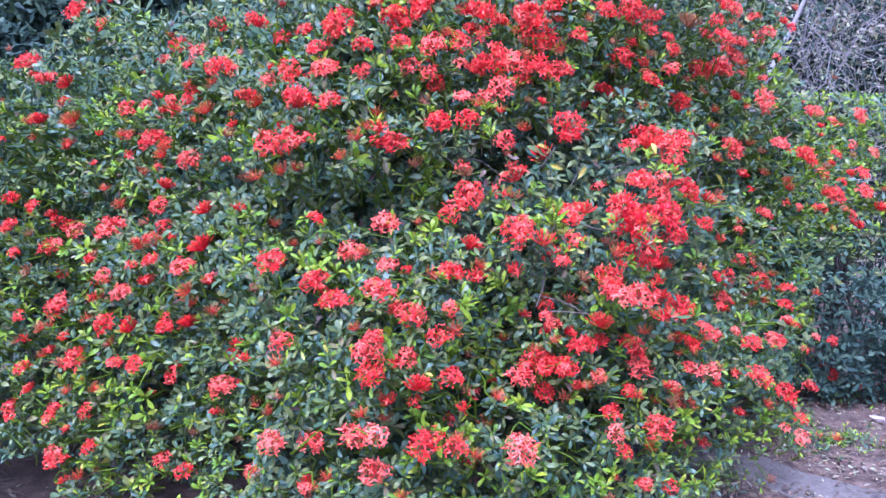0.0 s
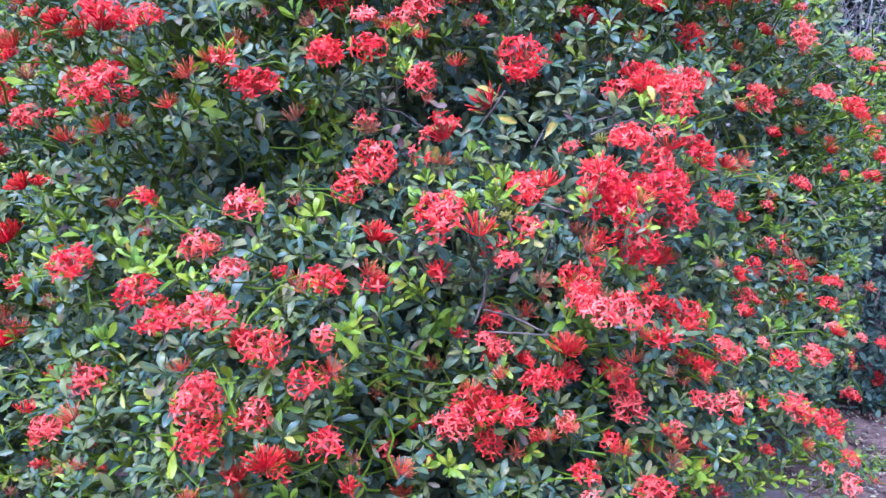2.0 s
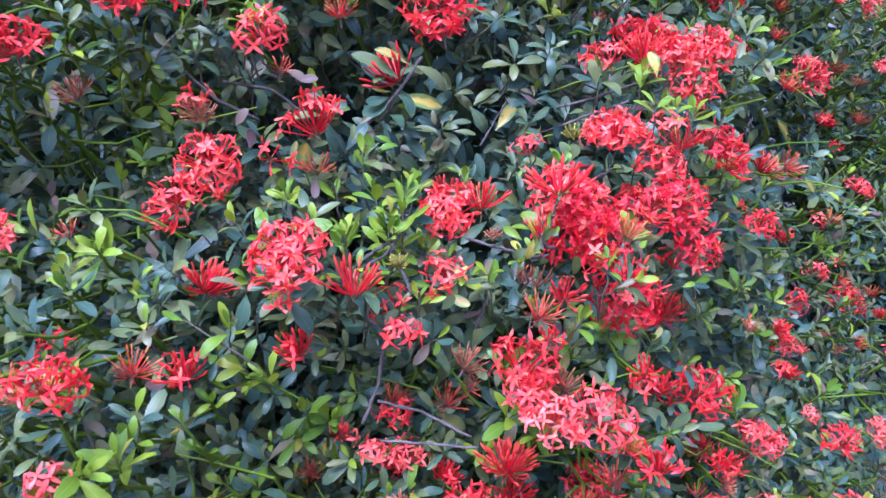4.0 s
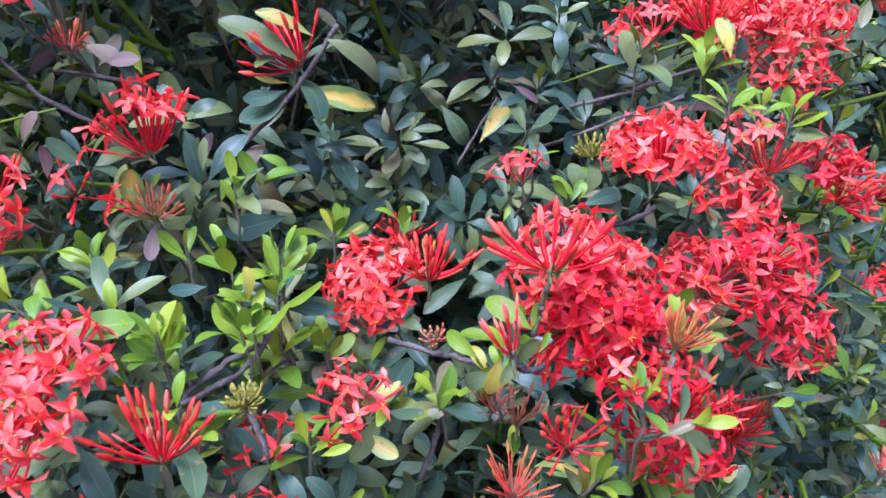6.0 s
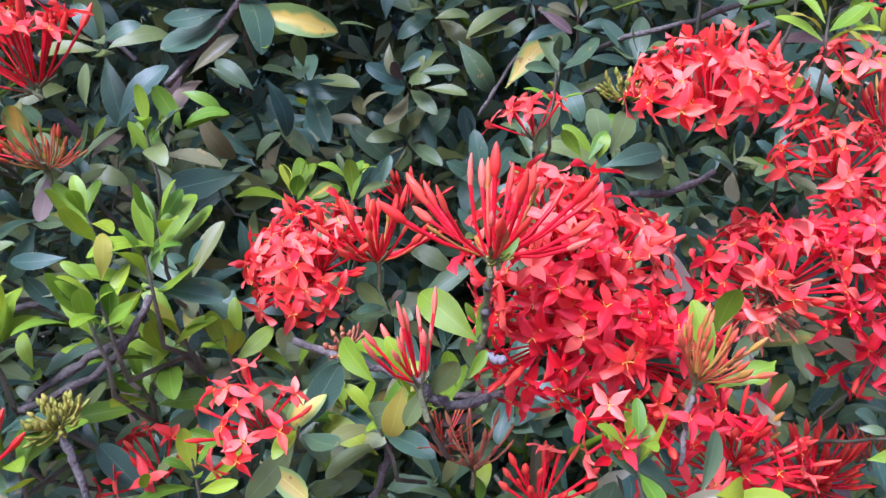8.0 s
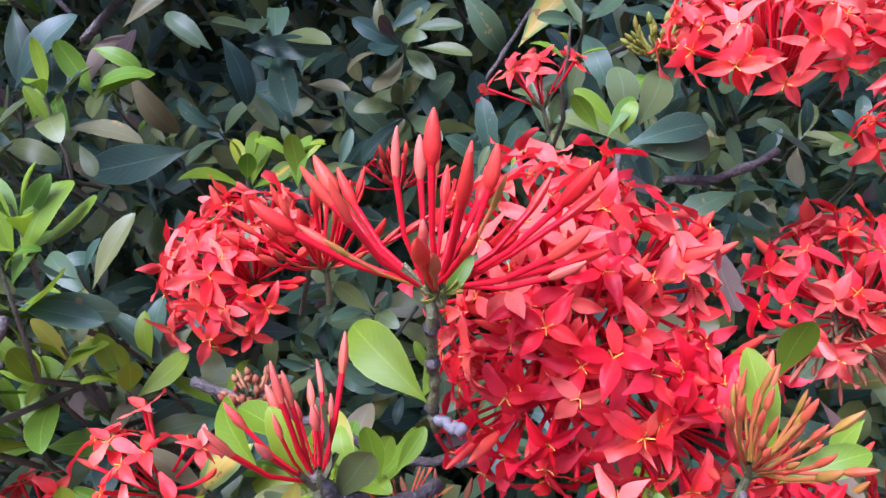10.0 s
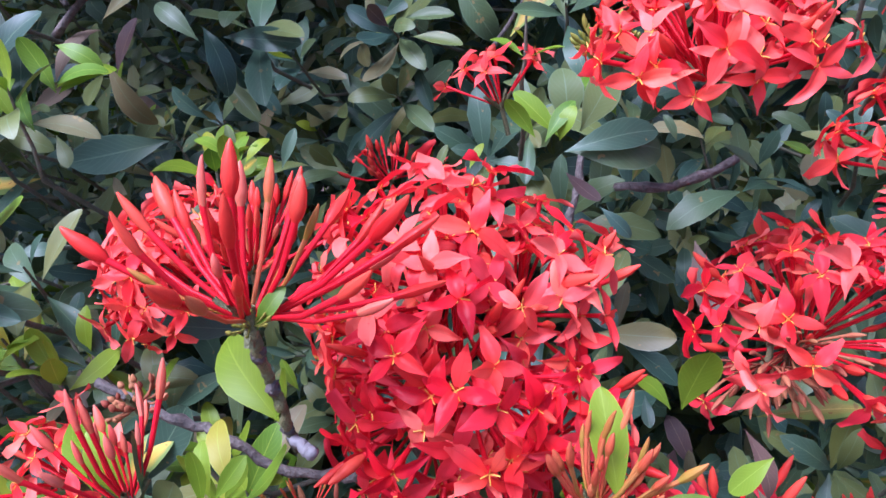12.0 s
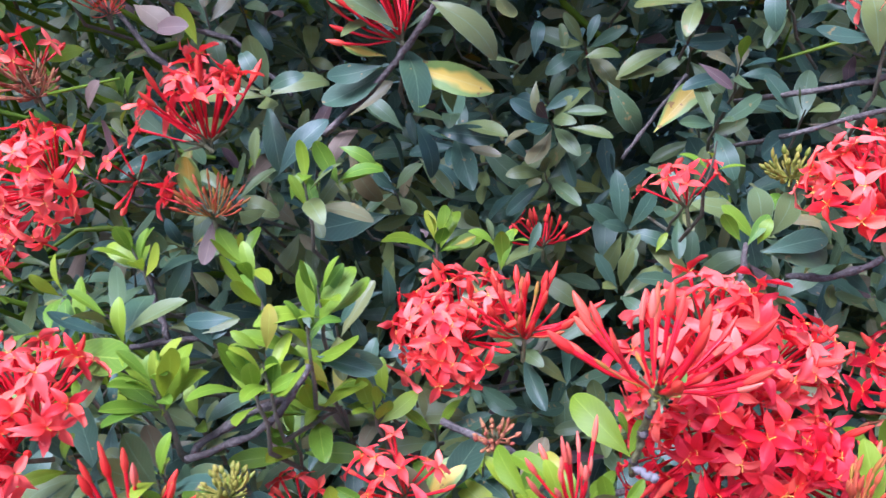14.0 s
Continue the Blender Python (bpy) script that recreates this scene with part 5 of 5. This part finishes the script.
for iv in range(int(0.98 / STEP)):
    for iu in range(int(1.42 / STEP)):
        for layer, (chance, lo, hi) in enumerate(((0.97, 0.0, 0.035), (0.6, 0.08, 0.16), (0.6, 0.20, 0.34), (0.7, 0.36, 0.55), (0.8, 0.55, 0.8), (0.75, 0.8, 1.0), (0.7, 1.0, 1.2))):
            if prng.random() > chance:
                continue
            u, v = -0.92 + (iu + prng.random()) * STEP, -0.68 + (iv + prng.random()) * STEP
            if not inside(u, v):
                continue
            hollow = min(math.hypot(u - a, v - b) - c for a, b, c in HOLES)
            if hollow < 0 and layer < 5:
                continue
            lump = noise.noise(Vector((u * 11, v * 11, 2)))
            pocket = noise.noise(Vector((u * 27, v * 27, 6)))
            y = front(u, v) + prng.uniform(lo, hi) + 0.05 * max(0.0, -lump)
            p = Vector((u * y, y, 1.4 + v * y))
            if p.z < 0.12 + 0.1 * prng.random():
                continue
            if pocket < -0.26 and layer < 3 and not (0.0 < p.x < 0.80 and 1.0 < p.z < 1.5):
                continue
            if layer == 0 and any((p - h[0]).length < h[1] * 0.9 or ((p - h[0]).length < h[1] * 1.6 and p.y < h[0].y) for h in HEADS):
                continue
            close = 0.0 < p.x < 0.80 and p.z > 1.0 and p.y < 2.72 and p.z < 1.5
            if close and (any((p - q).length < 0.04 for q in HERO) or (p.y < 2.42 and p.x > 0.22 and p.z > 1.06)):
                continue
            glade = 0.2 < p.x < 0.68 and 1.15 < p.z < 1.42 and 2.3 < p.y < 2.72
            if glade and (layer < 3 or prng.random() < 0.5):
                continue
            if close and p.y > 2.3 and prng.random() < 0.4 and layer < 4:
                continue
            if close and layer == 0:
                y += 0.03
                p = Vector((u * y, y, 1.4 + v * y))
            if airy(p):
                continue
            r = prng.random()
            kind = "dark" if layer > 1 or (layer == 1 and r < 0.6) else ("young" if r < 0.30 + 0.7 * lump else "mixed" if r < 0.8 + 0.5 * lump else "dark")
            axis = bent((0.3 * p.x, -0.5, 0.62), prng, 0.32)
            length = prng.uniform(0.031, 0.051) * (0.95 if kind == "young" else 1.0) * ((1.0, 1.0, 1.05, 1.15, 1.25, 1.9, 2.3) if close else (1.0, 1.0, 1.15, 1.4, 1.8, 2.2, 2.5))[layer]
            n = prng.choice((6, 7, 8, 8, 9))
            if close and near_count < 250 and layer < 3:
                near_count += 1
                near_sprig(SHRUBS["middle"], kind, p, axis, length, n, prng)
            else:
                f = FOLIAGE[owner(p)]
                f.sprig(aim(p, axis), sprig_layout(kind, n, length, prng), layer > (4 if close else 1))
                if layer < 3:
                    f.twigs.append(tube_shape(twig_points(p, axis, 0.05, prng), (0.0028, 0.0024, 0.002, 0.0016, 0.0008), 4))

# the top and the back of the shrubs
for k in range(2300):
    x, y = prng.uniform(-2.4, 1.9), prng.uniform(2.6, 4.3)
    rise = 1.95 - 0.16 * (x - 0.2) ** 2 - 0.35 * (y - 3.3) ** 2 + 0.12 * noise.noise(Vector((x * 2, y * 2, 8)))
    p = Vector((x, y, rise - abs(prng.gauss(0, 0.12))) if k % 2 else (x, 4.1 + 0.15 * prng.random() + 0.1 * noise.noise(Vector((x * 3, y * 3, 1))), prng.uniform(0.15, 1) * (rise - 0.1)))
    u, v = p.x / p.y, (p.z - 1.4) / p.y
    if not inside(u, v) or p.y < front(u, v) + 0.35:
        continue
    FOLIAGE[owner(p)].sprig(aim(p, bent((0, 0.1, 0.9) if k % 2 else (0, 0.8, 0.4), prng, 0.35)), sprig_layout("mixed", 7, prng.uniform(0.07, 0.11), prng), True)

# dim inner leaves behind the nearest flowers
for k in range(900):
    p = Vector((prng.uniform(-0.25, 1.0), prng.uniform(2.46, 2.95), prng.uniform(0.55, 1.22)))
    if p.y < front(p.x / p.y, (p.z - 1.4) / p.y) + 0.1 or airy(p):
        continue
    FOLIAGE["middle"].sprig(aim(p, bent((0.1, -0.6, 0.5), prng, 0.4)), sprig_layout("dark", prng.choice((6, 7, 8)), prng.uniform(0.045, 0.065), prng))

# bare bent twigs that stick out between the leaves
for k in range(400):
    u, v = prng.uniform(-0.6, 0.45), prng.uniform(-0.45, 0.2)
    y = front(u, v) + prng.uniform(0.0, 0.05)
    p = Vector((u * y, y, 1.4 + v * y))
    if not inside(u, v) or p.z < 0.25 or (u > 0.36 and v < -0.25) or (0.15 < p.x < 0.8 and 1.0 < p.z < 1.5 and y < 2.5):
        continue
    d = bent((prng.choice((-1, 1)) * 0.8, -0.25, 0.25), prng, 0.45) * prng.uniform(0.05, 0.14)
    bend = Vector((prng.gauss(0, 0.012), prng.gauss(0, 0.012), prng.gauss(0, 0.014)))
    r = prng.uniform(0.0012, 0.0026)
    FOLIAGE[owner(p)].twigs.append(tube_shape([p - d * 0.5, p - d * 0.2 + bend * 0.6, p + d * 0.15 + bend, p + d * 0.5], (r, r * 1.05, r * 0.85, r * 0.6), 5))

# the shrub that stands behind, to the side of the bare soil
frng = random.Random(21)
shaded_foot = Foliage(LEAF_PLAIN)
for k in range(3900):
    x, z = frng.uniform(1.5, 3.6), frng.uniform(0.03, 1.62)
    y = 3.93 + 0.18 * (x - 1.6) + 0.25 * noise.noise(Vector((x * 2, z * 2, 5))) + frng.choice((0.0, 0.06, 0.15, 0.3)) * frng.random() * 2 + 0.35 * max(0.0, z - 1.1) + 0.12 * max(0.0, 0.85 - z)
    if z < 0.75:
        y -= 0.3 * min(max((x - 1.85) / 0.3, 0.0), 1.0)
    u, v = x / y, (z - 1.4) / y
    p = Vector((x, y, z))
    axis = bent((0.05, -0.5, 0.6), frng, 0.4)
    # leaves low down go into a darker set, shade put into their colour
    (FOLIAGE["far"] if z > 0.72 + 0.15 * noise.noise(Vector((x * 4, z * 4, 1))) else shaded_foot).sprig(aim(p, axis), sprig_layout(frng.choice(("dark", "dark", "dark", "mixed") if z < 0.9 else ("dark", "mixed", "young")), frng.choice((5, 6, 7)), frng.uniform(0.045, 0.065), frng), z < 0.8 or k % 2 == 0)

# ---- woody stems from the roots to the heads ----


def limb_points(a, b, rng, sag):
    pts = []
    for i in range(7):
        t = i / 6
        p = a.lerp(b, t)
        p.y += sag * math.sin(math.pi * t) * 0.5
        p.z += sag * math.sin(math.pi * t) * 0.35
        pts.append(p + Vector((rng.gauss(0, 0.012), rng.gauss(0, 0.012), rng.gauss(0, 0.01))) * (1 if 0 < i < 6 else 0))
    return pts


srng = random.Random(31)
for key, root in ROOTS.items():
    mine = [h for h in HEADS if owner(h[0]) == key]
    trunks = []
    for k in range(7):
        a = root + Vector((srng.gauss(0, 0.12), srng.gauss(0, 0.1), -0.03))
        b = root + Vector((srng.uniform(-0.7, 0.7), srng.uniform(-0.35, 0.2), srng.uniform(0.6, 1.0)))
        pts = limb_points(a, b, srng, 0.1)
        trunks.append(pts)
        part("stem", mesh_of("stem", tube_shape(pts, [0.018 - 0.0015 * i for i in range(7)], 8), (M_STEM,)), SHRUBS[key], Matrix())
    for h in mine:
        if 0.0 < h[0].x < 0.8 and 1.0 < h[0].z < 1.5 and h[0].y < 2.7:
            continue
        end = h[2] - h[3] * h[1] * 0.45
        far_end = end + Vector((srng.gauss(0, 0.1), srng.uniform(0.25, 0.4), srng.uniform(-0.22, 0.0)))
        FOLIAGE[key].twigs.append(tube_shape(limb_points(far_end, end, srng, 0.08), [0.0040 - 0.0004 * i for i in range(7)], 5))

# shaded foot of the far shrub, built apart so darker leaves carry the shade
low = shrub("bush", (2.4, 4.6, 0), "low dark bluish bush in the shade behind bare soil", "bush")
for k in range(14):
    a = Vector((srng.uniform(1.7, 3.4), srng.uniform(4.5, 5.0), -0.02))
    part("stem", mesh_of("stem", tube_shape(limb_points(a, a + Vector((srng.gauss(0, 0.15), -0.2, 0.8)), srng, 0.05), [0.009 - 0.001 * i for i in range(7)], 6), (M_STEM,)), low, Matrix())
part("foliage", mesh_of("foliage", shaded_foot.shape(4), (M_FAR, M_FAR, M_FAR, M_FAR, M_STEM)), low, Matrix(), kind="stuff")
for key, f in FOLIAGE.items():
    part("foliage", mesh_of("foliage", f.shape(4), LEAF_MATS + (M_STEM,)), SHRUBS[key], Matrix(), "glossy leaves in small whorls", kind="stuff")

# ---- dry thicket and dark trees behind ----


def build_thicket():
    rng = random.Random(41)
    ob = shrub("thicket", (2.9, 6.0, 0), "tangled grey thicket of dry vines and twigs", "bush")
    f = Foliage(LEAF_COARSE)
    for k in range(800):
        a = Vector((rng.uniform(1.6, 5.2), rng.uniform(5.6, 6.6), rng.uniform(0.6, 3.4)))
        d = Vector((rng.gauss(0, 0.5), rng.gauss(0, 0.15), rng.gauss(-0.2, 0.5)))
        pts = [a + d * t + Vector((0.22 * math.sin(4 * t + k), 0, -0.3 * t * t + 0.15 * math.sin(6 * t + 1.7 * k))) for t in (0, 0.2, 0.4, 0.6, 0.8, 1.0)]
        r = rng.choice((0.0014, 0.002, 0.0028, 0.004))
        f.twigs.append(tube_shape(pts, [r * (1 - 0.1 * i) for i in range(6)], 4))
    for k in range(11000):
        p = Vector((rng.uniform(1.5, 5.6), rng.uniform(5.75, 7.0), rng.uniform(0.1, 3.6)))
        axis = bent((0, -0.5, 0.2), rng, 0.6)
        f.sprig(aim(p, axis), [(lm, rng.choice((0, 0, 1)), fo) for lm, mt, fo in sprig_layout("dark", 4, rng.uniform(0.035, 0.06), rng)])
    part("vines", mesh_of("vines", f.shape(2), (M_DRY, M_FAR, M_VINE)), ob, Matrix(), kind="stuff")
    trunk = limb_points(Vector((1.34, 4.9, 0)), Vector((2.36, 4.95, 2.6)), rng, 0.06)
    part("trunk", mesh_of("trunk", tube_shape(trunk, [0.024 - 0.002 * i for i in range(7)], 10), (M_PALE,)), ob, Matrix(), "pale leaning trunk")


build_thicket()


def build_tree(at, height, seed):
    rng = random.Random(seed)
    ob = shrub("tree", at, "dark leafy tree rising over the hedge", "tree", "dark trees in the background")
    base = Vector(at)
    pts = limb_points(base, base + Vector((rng.uniform(-0.4, 0.4), 0, height * 0.7)), rng, 0.2)
    part("trunk", mesh_of("trunk", tube_shape(pts, [0.13 - 0.012 * i for i in range(7)], 10), (M_STEM,)), ob, Matrix())
    f = Foliage(LEAF_COARSE)
    for k in range(14):
        c = base + Vector((rng.gauss(0, 1.0), rng.gauss(0, 0.5), rng.uniform(0.5, height)))
        f.twigs.append(tube_shape(limb_points(pts[rng.randrange(2, 7)], c, rng, 0.2), [0.03 - 0.004 * i for i in range(7)], 5))
        for j in range(120):
            p = c + Vector((rng.gauss(0, 0.42), rng.gauss(0, 0.35), rng.gauss(0, 0.36)))
            f.sprig(aim(p, bent((0, -0.5, 0.4), rng, 0.6)), [(lm, 0, fo) for lm, mt, fo in sprig_layout("dark", 4, rng.uniform(0.08, 0.14), rng)])
    part("crown", mesh_of("crown", f.shape(1), (M_FAR, M_STEM)), ob, Matrix(), kind="stuff")


for i, (x, y, h) in enumerate(((-5.2, 7.9, 4.2), (-2.6, 7.8, 4.4), (0.4, 8.3, 4.5), (3.4, 8.2, 4.6), (6.0, 8.4, 4.2))):
    build_tree((x, y, 0), h, 50 + i)

def build_hedge():
    rng = random.Random(81)
    ob = shrub("hedge", (0, 7.2, 0), "tall dark green hedge standing beyond the shrubs", "hedge")
    f = Foliage(LEAF_COARSE)
    for k in range(17000):
        x, z = rng.uniform(-6.8, 6.8), 3.7 * rng.random()
        y = 6.9 + 0.5 * noise.noise(Vector((x * 0.8, z * 0.8, 3))) + rng.random() * 0.7
        f.sprig(aim((x, y, z), bent((0, -0.7, 0.2), rng, 0.5)), [(lm, 0, fo) for lm, mt, fo in sprig_layout("dark", 5, rng.uniform(0.11, 0.20), rng)])
    for k in range(9000):
        x, z = rng.uniform(-9, 9), 4.6 * rng.random()
        y = 9.2 + 0.5 * noise.noise(Vector((x * 0.7, z * 0.7, 5))) + rng.random() * 0.9
        f.sprig(aim((x, y, z), bent((0, -0.7, 0.2), rng, 0.5)), [(lm, 0, fo) for lm, mt, fo in sprig_layout("dark", 5, rng.uniform(0.24, 0.38), rng)])
    part("foliage", mesh_of("foliage", f.shape(1), (M_FAR, M_STEM)), ob, Matrix(), kind="stuff")
    for k in range(9):
        a = Vector((-8 + 2 * k, 7.4, -0.02))
        part("stem", mesh_of("stem", tube_shape(limb_points(a, a + Vector((rng.uniform(-0.5, 0.5), 0, 3.6)), rng, 0.2), [0.07 - 0.008 * i for i in range(7)], 8), (M_STEM,)), ob, Matrix())


build_hedge()

# ---- small things on the soil ----


def build_stone():
    bm = bmesh.new()
    bmesh.ops.create_icosphere(bm, subdivisions=1, radius=0.031)
    for v in bm.verts:
        v.co *= 1 + 0.55 * noise.noise(v.co * 40 + Vector((3, 1, 2)))
        v.co.z *= 0.8
        v.co.x *= 1.15
    me = bpy.data.meshes.new("stone")
    bm.to_mesh(me)
    bm.free()
    me.materials.append(M_STONE)
    ob = tagged(new("stone", me), "small white broken stone on bare soil", "stone")
    ob.location = (2.17, 3.73, 0.015)


build_stone()


def build_litter():
    rng = random.Random(61)
    f = Foliage(LEAF_COARSE)
    for k in range(11000):
        x, y = (rng.uniform(0.6, 3.2), rng.uniform(2.5, 4.4)) if k % 2 else (rng.uniform(-3.2, 4.0), rng.uniform(1.0, 4.8))
        if noise.noise(Vector((x * 1.7, y * 1.7, 9))) + rng.gauss(0, 0.25) < -0.12:
            continue
        if abs(y - 3.10 + 0.85 * (x - 1.43)) < 0.14 and rng.random() < 0.8:
            continue
        d = Vector((rng.gauss(0, 1), rng.gauss(0, 1), rng.gauss(0, 0.12)))
        f.leaves.setdefault((rng.randrange(4), rng.choice((0, 0, 1))), []).append(np.array(leaf_pose(Vector((x, y, 0.022)), d, bent((0, 0, 1), rng, 0.25), rng.uniform(0.015, 0.04))))
    for k in range(9000):
        x, y = (rng.uniform(1.1, 3.0), rng.uniform(2.5, 4.3)) if k % 3 else (rng.uniform(-2.2, -1.0), rng.uniform(1.5, 2.6))
        if abs(y - 3.10 + 0.85 * (x - 1.43)) < 0.16 and rng.random() < 0.85:
            continue
        d = Vector((rng.gauss(0, 1), rng.gauss(0, 1), rng.gauss(0, 0.2)))
        f.leaves.setdefault((rng.randrange(4), rng.choice((0, 0, 1, 3))), []).append(np.array(leaf_pose(Vector((x, y, 0.024)), d, bent((0, 0, 1), rng, 0.4), rng.uniform(0.008, 0.024))))
    for k in range(3000):
        a = Vector((rng.uniform(-2.5, 3.4), rng.uniform(1.6, 4.4), 0.027))
        d = Vector((rng.gauss(0, 0.06), rng.gauss(0, 0.06), 0.0))
        f.twigs.append(tube_shape([a, a + d * 0.5 + Vector((0, 0, 0.006)), a + d], (0.0018, 0.0015, 0.001), 4))
    ob = tagged(new("leaf_litter", mesh_of("leaf_litter", f.shape(2), (M_DULL, M_DRY, M_STEM, M_RUSSET))), "dry brown fallen leaves and twigs on soil", "litter", kind="stuff")


build_litter()


def build_weeds():
    rng = random.Random(71)
    for cx, cy, n, s in ((1.64, 3.38, 16, 0.10), (1.88, 3.45, 34, 0.16), (2.05, 3.3, 14, 0.12), (1.14, 3.06, 26, 0.12), (1.75, 3.85, 30, 0.16), (1.6, 3.62, 16, 0.12), (2.2, 4.05, 24, 0.16)):
        ob = tagged(new("weed"), "low green weed growing in bare soil", "weed", "weeds on the soil")
        ob.location = (cx, cy, 0)
        f = Foliage(LEAF_PLAIN)
        for k in range(int(n * 1.7)):
            p = Vector((cx + rng.gauss(0, s * 0.6), cy + rng.gauss(0, s * 0.5), 0.01 + abs(rng.gauss(0, 0.025))))
            f.sprig(aim(p, bent((0, -0.15, 1), rng, 0.25)), [(lm, rng.choice((0, 0, 1, 3)), fo) for lm, mt, fo in sprig_layout("mixed", 6, rng.uniform(0.02, 0.04), rng)])
            f.twigs.append(tube_shape([Vector((p.x, p.y, 0)), p], (0.0012, 0.001), 4))
        part("leaves", mesh_of("leaves", f.shape(2), (M_LEAF, M_LEAF, M_TWIG, M_YOUNG)), ob, Matrix(), kind="stuff")


build_weeds()
